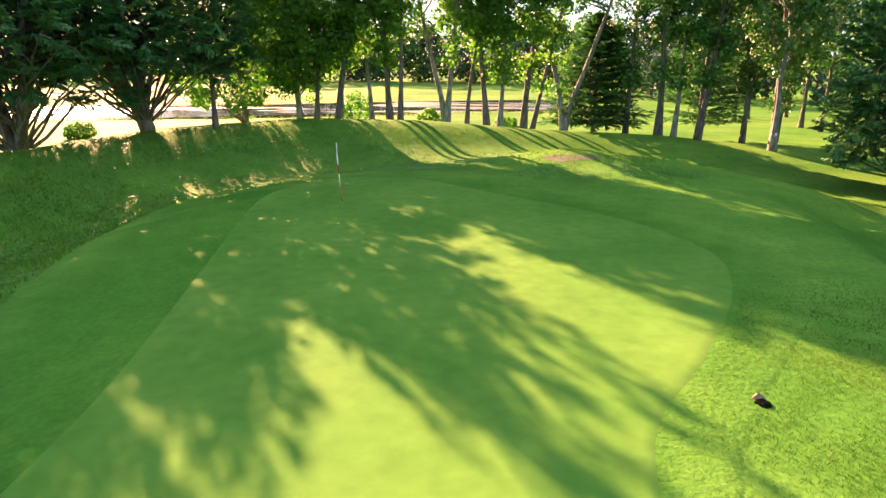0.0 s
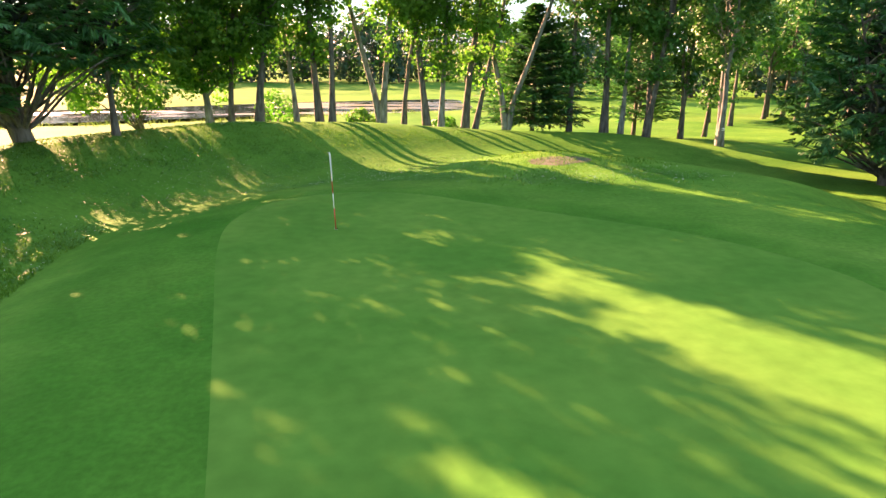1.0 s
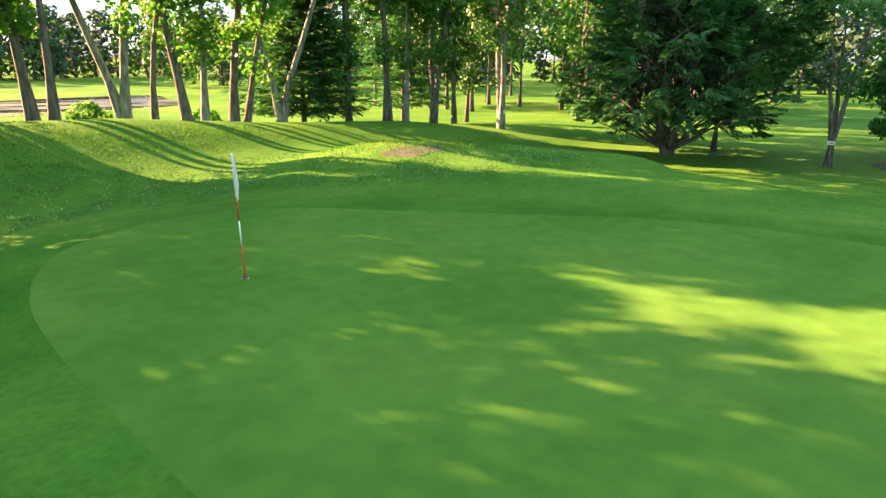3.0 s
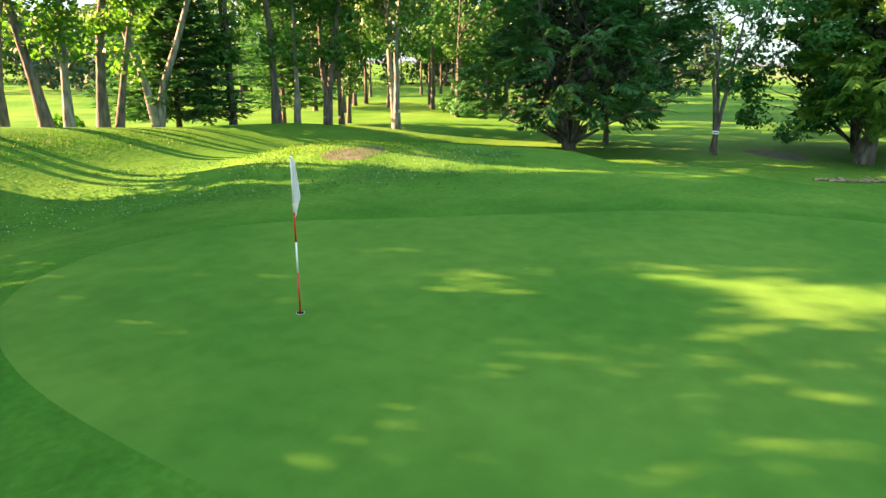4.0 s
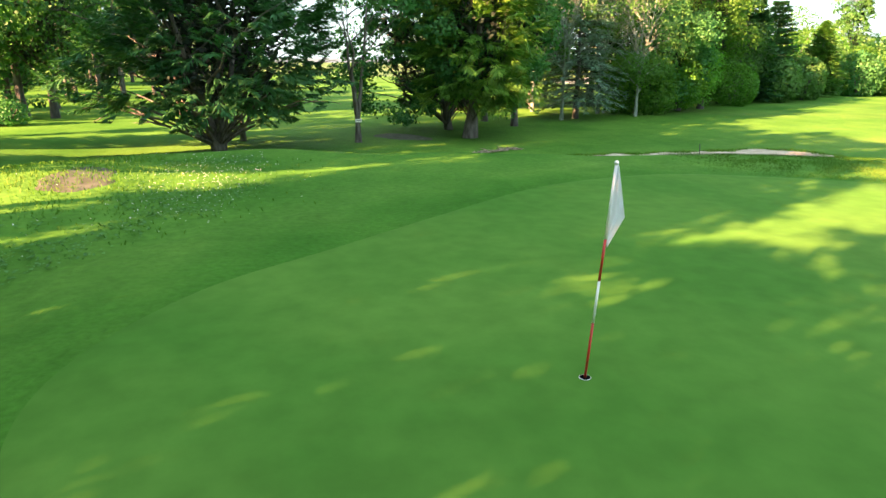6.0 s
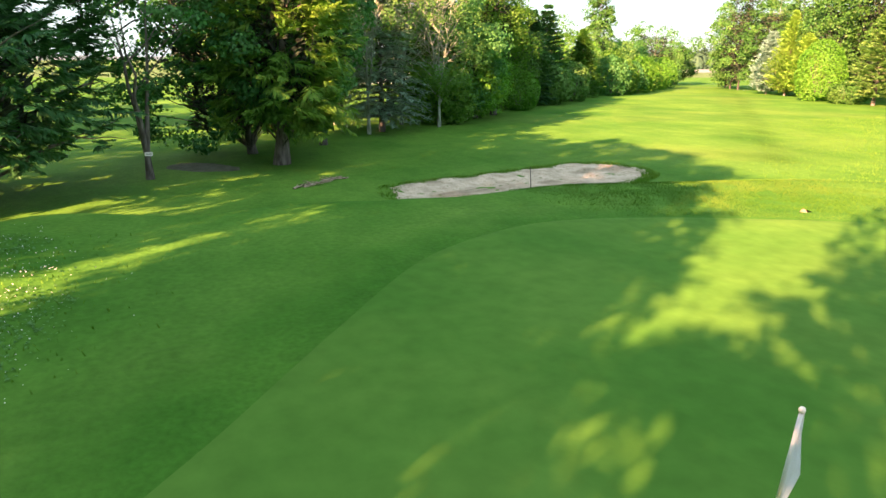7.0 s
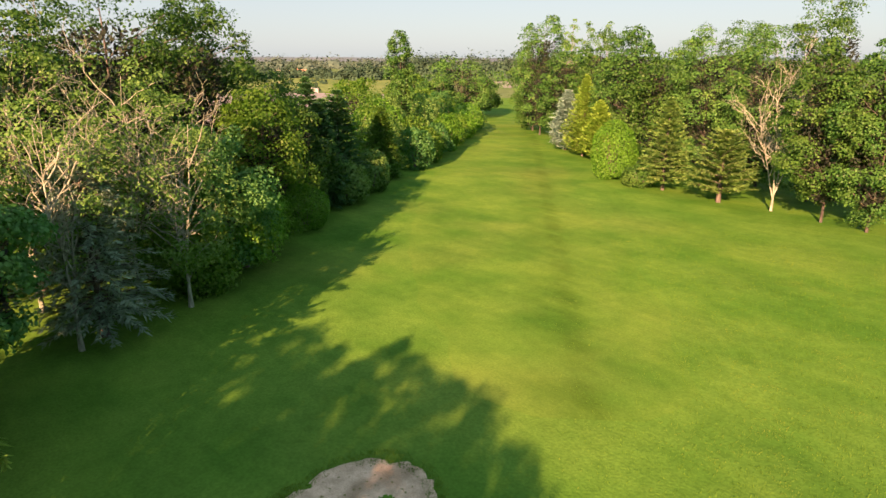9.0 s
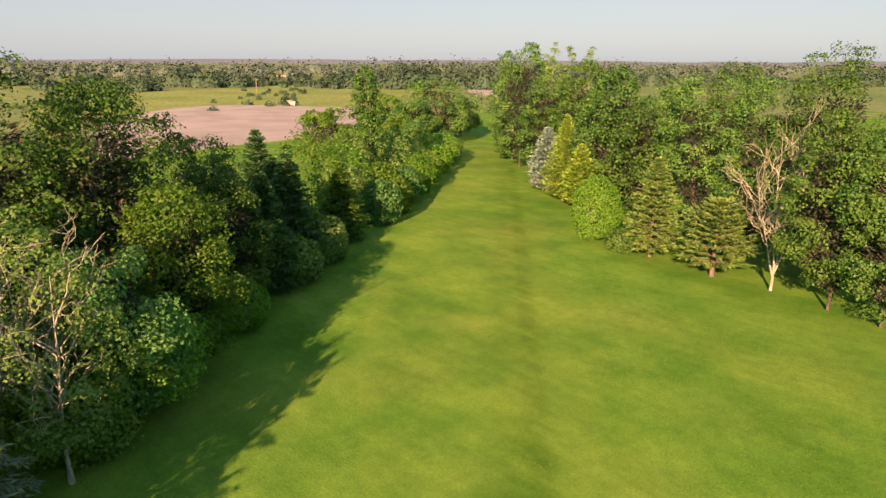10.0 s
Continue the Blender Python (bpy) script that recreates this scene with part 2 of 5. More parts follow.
WHITE = plain_material("white_pole_paint", (0.76, 0.76, 0.74), (0.82, 0.82, 0.8), 9, 0.35, 0.02)
CLOTH = cloth_material()
SPOIL = plain_material("sandy_spoil", (0.15, 0.11, 0.075), (0.24, 0.18, 0.13), 14, 0.95, 0.5)
DRY_WOOD = bark_material("dry_wood", (0.2, 0.155, 0.11), (0.38, 0.3, 0.22))
# Near-black colour standing in for the shade down in holes.
HOLE_SHADE = plain_material("hole_shade_black", (0.003, 0.003, 0.003), (0.007, 0.008, 0.008), 12, 1.0, 0.3)
STEEL = plain_material("dark_metal", (0.03, 0.03, 0.03), (0.06, 0.06, 0.055), 12, 0.5, 0.1, 0.5)
RENDER = plain_material("pale_house_wall", (0.62, 0.56, 0.46), (0.74, 0.68, 0.58), 0.6, 0.9, 0.05)
TILES = plain_material("terracotta_tiles", (0.3, 0.17, 0.12), (0.4, 0.25, 0.18), 1.2, 0.85, 0.2)
GREYMETAL = plain_material("grey_sheet_metal", (0.32, 0.33, 0.33), (0.45, 0.46, 0.46), 1.0, 0.5, 0.05)


def water_material():
    m, n, l, p = nodes_of("pond_water")
    weed = noise_fac(n, l, 0.22, 6, 0.53, 0.62, (0.3, 1, 1))
    l.new(mixed(n, l, (0.012, 0.016, 0.014), (0.06, 0.075, 0.035), weed), p.inputs["Base Color"])
    r = n.new("ShaderNodeMapRange")
    r.inputs["To Min"].default_value, r.inputs["To Max"].default_value = 0.08, 0.6
    l.new(weed, r.inputs[0])
    l.new(r.outputs[0], p.inputs["Roughness"])
    p.inputs["IOR"].default_value = 1.33
    bumped(n, l, p, noise_fac(n, l, 1.6, 4, 0.2, 0.8, (0.5, 1, 1)), 0.25, 0.05)
    return m


WATER = water_material()

# ---------------------------------------------------------------- ground
def sm(a, b, v):
    u = np.clip((v - a) / (b - a), 0, 1)
    return u * u * (3 - 2 * u)
RIDGE = [(-20, 16, 0.2, 4.0), (-17.5, 25, 0.7, 4.2), (-14, 33, 0.85, 4.8), (-8, 40, 0.8, 6.3), (-1, 41, 0.6, 6.3), (5, 41.5, 0.1, 6.3), (9, 43, -0.25, 6.0), (15, 43, -0.5, 5.5), (22, 43, -1.2, 5.0)]
def ground(x, y):
    x, y = np.asarray(x, float), np.asarray(y, float)
    s = (x - 20) * 0.674 + (y + 10) * -0.738
    base = -1.75 - 0.022 * np.clip(s - 50, 0, 150) - 0.012 * np.clip(y - 45, 0, 60)
    base = base + 0.12 * np.sin(x * 0.11 + 1.3) * np.sin(y * 0.09 + 0.4)
    side = np.where(x > 4, (x - 4) / (14.5 + 2.4 * sm(6, 13, y) + 5.2 * sm(15, 23, y) + 11 * sm(23, 28, y)), np.where(x < -2, (x + 2) / 17, 0.0))
    u = np.hypot(side, (y - 14) / (31 + 13 * sm(6, 12, x) * sm(14, 20, y)))
    crisp = sm(11, 16, y) * sm(5, 9, x)          # the plateau's eastern lip is steeper
    z = base + (-0.45 - base) * (1 - sm(0.38 + 0.03 * crisp, 0.74 - 0.17 * crisp, u))
    best = np.full(z.shape, 1e9); crest = np.zeros(z.shape); wide = np.ones(z.shape)
    for (ax, ay, az, aw), (bx, by, bz, bw) in zip(RIDGE, RIDGE[1:]):
        k = np.clip(((x - ax) * (bx - ax) + (y - ay) * (by - ay)) / ((bx - ax) ** 2 + (by - ay) ** 2), 0, 1)
        d = np.hypot(x - ax - k * (bx - ax), y - ay - k * (by - ay))
        near = d < best
        best = np.where(near, d, best); crest = np.where(near, az + k * (bz - az), crest); wide = np.where(near, aw + k * (bw - aw), wide)
    g = np.exp(-(best / wide) ** 2)
    z = z * (1 - g) + np.maximum(crest, z) * g
    g = np.exp(-((x - 6.5) / 5.5) ** 2 - ((y - 31.5) / 4.0) ** 2)
    z = z + np.maximum(0.1 - z, 0) * g
    k = np.clip((y - 4.0) / 10.4, 0, 1)
    d = np.hypot(x - (17.9 - 0.1 * k), y - (4.0 + 10.4 * k))
    w = 1 - sm(2.2, 5.5, d)
    z = z * (1 - w) + np.minimum(z, -1.6) * w - 0.14 * (1 - sm(0.6, 2.4, d))      # the bunker's hollow
    lake = np.hypot((x + 30) / 56, (y - (87 + 0.26 * (x + 30))) / 16.5)
    return z - 0.7 * (1 - sm(0.8, 1.1, lake))


def gz(x, y):
    return float(ground(x, y))


def mesh_of(name, verts, faces, material, smooth=False):
    me = bpy.data.meshes.new(name)
    me.from_pydata([tuple(v) for v in verts], [], faces)
    me.materials.append(material)
    if smooth:
        me.shade_smooth()
    return me


def quads_mesh(name, quads, material, smooth=False):
    """A mesh of loose faces, from an array (n, corners, 3)."""
    q = np.asarray(quads, np.float32)
    n, k = q.shape[:2]
    me = bpy.data.meshes.new(name)
    me.vertices.add(k * n)
    me.loops.add(k * n)
    me.polygons.add(n)
    me.vertices.foreach_set("co", q.reshape(-1))
    me.loops.foreach_set("vertex_index", np.arange(k * n, dtype=np.int32))
    me.polygons.foreach_set("loop_start", np.arange(0, k * n, k, dtype=np.int32))
    me.update(calc_edges=True)
    me.materials.append(material)
    return me


def graded(a, b, step, grow, far):
    mid = list(np.arange(a, b + step / 2, step))
    out, d, p = [], step, mid[-1]
    while p < far:
        d *= grow
        p += d
        out.append(p)
    low, d, p = [], step, mid[0]
    while p > -far:
        d *= grow
        p -= d
        low.append(p)
    return np.array(low[::-1] + mid + out)


def build_ground():
    xs, ys = graded(-34, 62, 0.7, 1.09, 4300), graded(-60, 56, 0.7, 1.09, 4300)
    gx, gy = np.meshgrid(xs, ys)
    v = np.stack([gx, gy, ground(gx, gy)], -1).reshape(-1, 3)
    w, h = len(xs), len(ys)
    i = (np.arange(h - 1)[:, None] * w + np.arange(w - 1)[None]).reshape(-1)
    f = np.stack([i, i + 1, i + 1 + w, i + w], 1)
    ob = new("ground", mesh_of("ground", v, f.tolist(), ROUGH, True))
    return tagged(ob, "rolling rough grass ground of a golf course", "ground", kind="structure")


def smooth_outline(points, n):
    """A closed curve through the points."""
    p = np.array(points, float)
    k, out = len(p), []
    for i in range(n):
        u = i * k / n
        j, t = int(u), u - int(u)
        a, b, c, d = (p[(j + o) % k] for o in (-1, 0, 1, 2))
        out.append(0.5 * (2 * b + (c - a) * t + (2 * a - 5 * b + 4 * c - d) * t * t + (3 * b - a - 3 * c + d) * t ** 3))
    return np.array(out)


def sheet(name, points, material, rise, label, category, rings=30, n=160, ragged=0.0, level=None, kind="structure", lumps=0.0):
    """A surface that lies on the ground inside a closed outline."""
    o = smooth_outline(points, n)
    c = o.mean(0)
    if ragged:
        o = c + (o - c) * (1 + ragged * np.array([noise.noise((0.9 * a, 0.9 * b, 3.0)) + 0.6 * noise.noise((3.1 * a, 3.1 * b, 1.0)) for a, b in o]))[:, None]
    xy = [c[None]] + [c + (o - c) * (k + 1) / rings for k in range(rings)]
    xy = np.concatenate(xy)
    z = ground(xy[:, 0], xy[:, 1]) + rise if level is None else np.full(len(xy), level)
    if lumps:
        z = z + lumps * np.array([noise.noise((0.8 * a, 0.8 * b, 5.0)) + 0.5 * noise.noise((2.3 * a, 2.3 * b, 8.0)) for a, b in xy])
    if level is None:
        z[-n:] -= rise + 0.03
    f = [(0, 1 + i, 1 + (i + 1) % n) for i in range(n)]
    for k in range(rings - 1):
        a, b = 1 + k * n, 1 + (k + 1) * n
        f += [(a + i, b + i, b + (i + 1) % n, a + (i + 1) % n) for i in range(n)]
    me = mesh_of(name, np.column_stack([xy, z]), f, material, True)
    me.attributes.new("edge", "FLOAT", "POINT").data.foreach_set("value", np.concatenate([[0], np.repeat(np.arange(1, rings + 1) / rings, n)]).astype(np.float32))
    return tagged(new(name, me), label, category, kind=kind)


build_ground()
GREEN_LINE = [(-5.0, 5.0), (-5.1, 8.3), (-5.4, 11.5), (-5.9, 15.6), (-6.5, 20.6), (-6.5, 23.4), (-5.8, 25.7), (-4.5, 26.9), (-2.7, 27.2), (-0.6, 26.3), (1.2, 24.6), (3.3, 22.6),
              (5.8, 20.0), (7.0, 17.6), (7.3, 15.4), (6.3, 12.6), (4.6, 9.8), (3.1, 7.6), (2.4, 4.8), (1.2, 0.8), (-1.6, -1.2), (-4.2, 0.8)]
FRINGE_LINE = [(-7.2, 4.0), (-8.2, 9.0), (-9.4, 14.0), (-10.4, 19.0), (-10.6, 24.0), (-8.6, 28.2), (-4.5, 29.8), (-0.5, 29.2), (2.6, 26.6), (5.0, 24.0), (7.6, 20.8), (8.9, 17.8), (9.0, 15.0), (7.6, 12.0),
               (5.4, 9.0), (3.8, 6.6), (3.2, 3.8), (1.8, -0.6), (-1.6, -2.6), (-5.4, -0.4)]
sheet("fringe", FRINGE_LINE, COLLAR, 0.018, "band of darker mown fringe grass round the putting green", "grass", 40, 240, 0.012)
sheet("putting_green", GREEN_LINE, GREEN, 0.03, "closely mown pale putting green", "grass", 40, 240)
SAND_LINE = [(19.2, 15.0), (17.3, 15.3), (15.9, 14.7), (16.1, 13.2), (15.9, 11.8), (15.0, 9.9), (14.6, 8.2), (15.0, 5.6), (16.4, 2.7), (19.0, 1.8), (20.8, 3.6), (20.65, 6.5), (20.2, 9.8), (20.0, 12.6), (19.8, 13.9)]
sheet("bunker_sand", SAND_LINE, SAND, 0.04, "pale grey-beige sand bunker with ragged grassy rim", "bunker", 40, 200, 0.07, lumps=0.07)
sheet("bare_patch", [(4.6, 29.6), (5.6, 29.3), (7.2, 29.7), (7.4, 30.4), (6.0, 30.8), (4.8, 30.4)], EARTH, 0.006, "worn bare earth patch on the grassy bank", "earth", 8, 60, 0.3)
sheet("worn_earth", [(27.0, 19.5), (29.6, 20.2), (31.0, 22.2), (29.4, 23.2), (27.6, 21.8)], EARTH, 0.012, "shaded worn earth patch under the trees", "earth", 8, 40, 0.15)
sheet("pond", [(-75, 66), (-45, 69.5), (-31, 74), (-10, 81), (9, 84), (17, 90), (18.5, 101), (17, 111), (-8, 104), (-31, 94), (-57, 90), (-80, 88)], WATER, 0, "still pond with floating weed and sparkling water", "pond", 16, 120, level=-2.3)
sheet("far_plain", [(270, 80), (1200, 320), (4200, 900), (4250, -2500), (1500, -4250), (-600, -4250), (-250, -1200), (40, -360), (200, -235), (240, -120)], PLAIN, 0.15, "pale green farmland out to the horizon, tinted with haze", "field", 14, 80)
sheet("ploughed_field", [(172, -30), (310, -92), (345, -150), (290, -190), (250, -205), (210, -170), (188, -125), (176, -80)], SOIL, 0.7, "bare pinkish-brown ploughed field", "field", 8, 60)
sheet("far_meadow", [(290, -40), (480, -120), (560, -330), (440, -430), (330, -300), (270, -190), (335, -150), (308, -90)], MEADOW, 0.4, "dry yellowish-green meadow", "field", 8, 60)
sheet("harvested_field", [(280, -300), (420, -430), (460, -540), (360, -480)], SOIL, 0.5, "pale harvested field", "field", 6, 40)


def fairway():
    a, d, q = np.array((16.0, -6.0)), np.array((0.674, -0.738)), np.array((0.738, 0.674))
    rows, v, f = 120, [], []
    for i in range(rows + 1):
        s = 180 * i / rows
        half = 6.0 + 3.0 * sm(0, 25, np.array(s)) - 2.5 * sm(60, 160, np.array(s)) + 1.2 * noise.noise((s * 0.2, 1.0, 0)) + 0.5 * noise.noise((s * 0.9, 4.0, 0))
        off = 3.0 * sm(0, 60, np.array(s)) + 1.2 * math.sin(s * 0.05)
        for j in range(17):
            r = 1 if s > 8 else 0.4 + 0.6 * math.sqrt(max(0.0, 1 - (1 - s / 8) ** 2))
            p = a + d * s + q * (off + half * r * (j / 8 - 1))
            v.append((p[0], p[1], gz(p[0], p[1]) + (0.02 if 0 < j < 16 and i else 0.006)))
    for i in range(rows):
        for j in range(16):
            k = i * 17 + j
            f.append((k, k + 1, k + 18, k + 17))
    tagged(new("fairway", mesh_of("fairway", v, f, FAIRWAY_TURF, True)), "long mown fairway with mower tracks along it", "grass", kind="structure")


fairway()


# ---------------------------------------------------------------- trees
def part(name, mesh, parent, label=""):
    ob = new(name, mesh)
    ob.parent = parent
    return tagged(ob, label)


def unit(v):
    return v / np.maximum(np.linalg.norm(v, axis=-1, keepdims=True), 1e-9)


class Wood:
    """Collects tapered stems and limbs into one mesh."""

    def __init__(self):
        self.v, self.f = [], []

    def stem(self, path, radii, sides=7):
        path = np.array(path, float)
        base = sum(len(a) for a in self.v)
        for i, (p, r) in enumerate(zip(path, radii)):
            d = unit(path[min(i + 1, len(path) - 1)] - path[max(i - 1, 0)])
            a = unit(np.cross(d, (0.31, 0.95, 0.05) if abs(d[1]) < 0.9 else (1, 0, 0)))
            b = np.cross(d, a)
            t = np.arange(sides) * 2 * math.pi / sides
            self.v.append(p + r * (np.cos(t)[:, None] * a + np.sin(t)[:, None] * b))
        for i in range(len(path) - 1):
            for j in range(sides):
                k, m = base + i * sides, base + (i + 1) * sides
                self.f.append((k + j, k + (j + 1) % sides, m + (j + 1) % sides, m + j))
        self.f.append(tuple(base + (len(path) - 1) * sides + j for j in range(sides)))

    def mesh(self, material):
        return mesh_of("trunk", np.concatenate(self.v), self.f, material, True)


def limb(rng, a, b, sag=0.0, n=6, wob=0.12):
    """Points from a to b with a bend upwards and small wobbles."""
    a, b = np.array(a, float), np.array(b, float)
    t = np.linspace(0, 1, n)[:, None]
    p = a + (b - a) * t
    p[:, 2] += sag * np.sin(t[:, 0] * math.pi) * np.linalg.norm(b - a)
    p[1:-1] += rng.normal(0, wob * np.linalg.norm(b - a) / n, (n - 2, 3))
    return p


def leaves(rng, at, size, out, spread=1.0, slim=0.55):
    """Folded leaf quads at the points, turned mostly outwards."""
    n = len(at)
    nor = unit(out * 0.6 + rng.normal(0, spread, (n, 3)) + (0, 0, 0.35))
    a = unit(np.cross(nor, rng.normal(0, 1, (n, 3))))
    b = np.cross(nor, a)
    s = size * rng.uniform(0.6, 1.35, (n, 1))
    fold = nor * s * 0.18
    return np.stack([at - a * s * 0.5, at - b * s * slim * 0.5 + fold, at + a * s * 0.5, at + b * s * slim * 0.5 + fold], 1)


def sprays(rng, at, along, length, width, droop=0.0, jitter=0.35):
    """Slim flat sprays that start at the points and run along the given ways."""
    n = len(at)
    a = unit(along + rng.normal(0, jitter, (n, 3)))
    a[:, 2] -= droop
    a = unit(a)
    b = unit(np.cross(a, rng.normal(0, 0.35, (n, 3)) + (0, 0, 1)))
    s = length * rng.uniform(0.6, 1.3, (n, 1))
    w = width * rng.uniform(0.7, 1.3, (n, 1))
    mid = at + a * s * 0.45
    tip = at + a * s
    tip[:, 2] -= s[:, 0] * 0.12
    return np.stack([at, mid - b * w * 0.5, tip, mid + b * w * 0.5], 1)


def leaf_clumps(rng, c, size, mid, per, leaf_size):
    """Leaves on lumpy shells round the clump centres, thickest on the sides that face out and up."""
    n = len(c) * per
    own, sz = np.repeat(c, per, 0), np.repeat(size, per)[:, None]
    out = unit(np.repeat(c - mid, per, 0))
    d = unit(rng.normal(0, 1, (n, 3)) + out * 0.75 + (0, 0, 0.3))
    ph = np.repeat(rng.uniform(0, 6.28, (len(c), 3)), per, 0)
    lump = 1 + 0.22 * np.sin(5 * d[:, 0] + ph[:, 0]) * np.sin(5 * d[:, 1] + ph[:, 1]) + 0.14 * np.sin(9 * d[:, 2] + ph[:, 2])
    r = lump[:, None] * (1 - np.abs(rng.normal(0, 0.17, (n, 1)))) + (rng.uniform(0, 1, (n, 1)) < 0.1) * rng.uniform(0, 0.35, (n, 1))
    return leaves(rng, own + d * sz * r * (1, 1, 0.75), leaf_size, d * 1.6, 0.5, 0.72)


def plumes(rng, c, size, mid, per, leaf_size, up=0.3):
    """Cypress foliage: flat feathered plumes that point outwards, a few to each clump, with dark gaps between them."""
    each = 56
    k = max(1, per // each)
    p = np.repeat(c, k, 0) + rng.normal(0, 0.5, (len(c) * k, 3)) * np.repeat(size, k)[:, None] * (1, 1, 0.8)
    a = unit(unit(np.repeat(c - mid, k, 0)) * (1, 1, 0.45) + (0, 0, up) + rng.normal(0, 0.28, p.shape))
    b = unit(np.cross(a, rng.normal(0, 0.3, p.shape) + (0, 0, 1)))
    length = np.repeat(size, k) * rng.uniform(1.2, 2.1, len(p))
    i = np.repeat(np.arange(len(p)), each)
    t = rng.uniform(0, 1, len(i))
    reach = length[i] * (0.42 * (1 - t) ** 0.7 + 0.1)
    at = p[i] + a[i] * (length[i] * (t - 0.4))[:, None]
    along = unit(a[i] * 0.85 + b[i] * (np.where(np.arange(len(i)) % 2 == 0, 1, -1) * rng.uniform(0.3, 1.1, len(i)))[:, None])
    return sprays(rng, at, along, reach[:, None] * 0.9, leaf_size * 0.62, 0.16, 0.16)


PROFILES = {
    "round": lambda h: np.sqrt(np.clip(1 - (2 * h - 1) ** 2, 0.02, 1)),
    "oval": lambda h: np.clip(np.sin(math.pi * np.clip(h, 0, 1) ** 0.8), 0.12, 1),
    "dome": lambda h: np.sqrt(np.clip(1 - h ** 2.2, 0.02, 1)) * (0.75 + 0.25 * np.clip(h * 4, 0, 1)),
    "column": lambda h: np.clip(np.minimum(h * 5 + 0.35, 1) * (1 - h ** 4), 0.1, 1),
    "pillar": lambda h: np.clip(np.minimum(h * 5 + 0.5, 1) * (1 - h ** 9), 0.2, 1),
    "high": lambda h: np.clip(np.sin(math.pi * np.clip(h, 0, 1) ** 1.6), 0.12, 1),
}


def make_tree(name, label, xy, height, crown_r, crown_base, seed, leaf, bark=BARK, profile="oval", clumps=48, per=90, leaf_size=0.3, trunk_r=0.16, lean=(0, 0), style="leaf",
              forks=1, fork_z=0.3, limbs=22, inner=0.45, clump_r=0.9, group="", category="tree", limb_r=0.5, bare=0, spikes=0, spike_len=(0.9, 1.9), bow=0.0, fan=0, splay=1.0, core=0):
    """A broadleaved or cypress-like tree: tapered trunk, limbs out to the clumps, a crown of leaf clumps with gaps."""
    rng = np.random.default_rng(seed)
    z0 = gz(*xy)
    root = new(name)
    root.location = (xy[0], xy[1], z0 - 0.05)
    tagged(root, label, category, group)
    wood = Wood()
    top = np.array((lean[0], lean[1], height * 0.93))
    stems = []
    for k in range(forks):
        away = seed * 1.7 + (k + rng.uniform(-0.25, 0.25)) * 2 * math.pi / forks
        off = np.array((math.cos(away), math.sin(away), 0)) * (0.0 if forks == 1 else crown_r * splay * rng.uniform(0.2, 0.5))
        end = top + off + (0, 0, -height * 0.08 * k)
        n = 9
        t = np.linspace(0, 1, n)[:, None]
        p = t * end * (1, 1, 1)
        p[:, :2] = t * top[:2] + off[:2] * np.clip((t - fork_z * 0.5) / (1 - fork_z * 0.5), 0, 1) ** 0.8
        p[1:-1, :2] += rng.normal(0, 0.006 * height, (n - 2, 2)) * np.clip((t[1:-1] - 0.15) * 2, 0, 1)
        p[:, :2] += rng.normal(0, bow * height, 2) * np.sin(math.pi * t * 0.9) ** 2
        r = trunk_r * (1 - 0.93 * t[:, 0] ** 0.9) * (1.0 if forks == 1 else 0.75)
        r[0] *= 1.45
        wood.stem(p, np.maximum(r, 0.015), 8)
        stems.append(p)
    for k in range(fan):
        a = 2 * math.pi * (k + rng.uniform(-0.3, 0.3)) / fan
        e = np.array((math.cos(a), math.sin(a), 0)) * crown_r * rng.uniform(0.35, 0.85) + (0, 0, crown_base + rng.uniform(0.3, 1.6))
        foot = np.array((0.12 * math.cos(a), 0.12 * math.sin(a), rng.uniform(0.3, 1.0)))
        wood.stem(limb(rng, foot, e, 0.02, 6, 0.05), np.linspace(0.065, 0.025, 6), 5)
    # clump centres on and in the crown
    h = rng.uniform(0, 1, clumps * 6)
    prof = PROFILES[profile](h)
    keep = rng.uniform(0, 1, len(h)) < prof
    h = h[keep][:clumps]
    prof = PROFILES[profile](h)
    ang = rng.uniform(0, 2 * math.pi, len(h))
    lump = 1 + 0.22 * np.sin(3 * ang + 5 * h + seed) + 0.12 * np.sin(5 * ang - 7 * h)
    rad = crown_r * prof * lump * rng.uniform(inner, 1, len(h)) ** 0.6
    cz = crown_base + h * (height - crown_base)
    axis = np.array([np.interp(cz, stems[0][:, 2], stems[0][:, i]) for i in (0, 1)]).T
    c = np.column_stack([axis[:, 0] + rad * np.cos(ang), axis[:, 1] + rad * np.sin(ang), cz])
    order = rng.permutation(len(c))[:limbs]
    for i in order:
        p = stems[rng.integers(len(stems))]
        zs = min(max(c[i, 2] - rad[i] * rng.uniform(0.5, 1.1), fork_z * crown_base), height * 0.9)
        a = np.array([np.interp(zs, p[:, 2], p[:, k]) for k in range(3)])
        length = np.linalg.norm(c[i] - a)
        r0 = min(trunk_r * limb_r, 0.02 + 0.012 * length) * (1 - 0.5 * zs / height)
        path = limb(rng, a, c[i], 0.06)
        wood.stem(path, np.linspace(r0, 0.012, len(path)), 4)
        for _ in range(2):
            q = path[rng.integers(2, len(path))]
            e = q + unit(c[i] - a + rng.normal(0, 0.5 * length, 3)) * rng.uniform(0.15, 0.4) * length
            wood.stem(limb(rng, q, e, 0.03, 4), np.linspace(r0 * 0.5, 0.008, 4), 3)
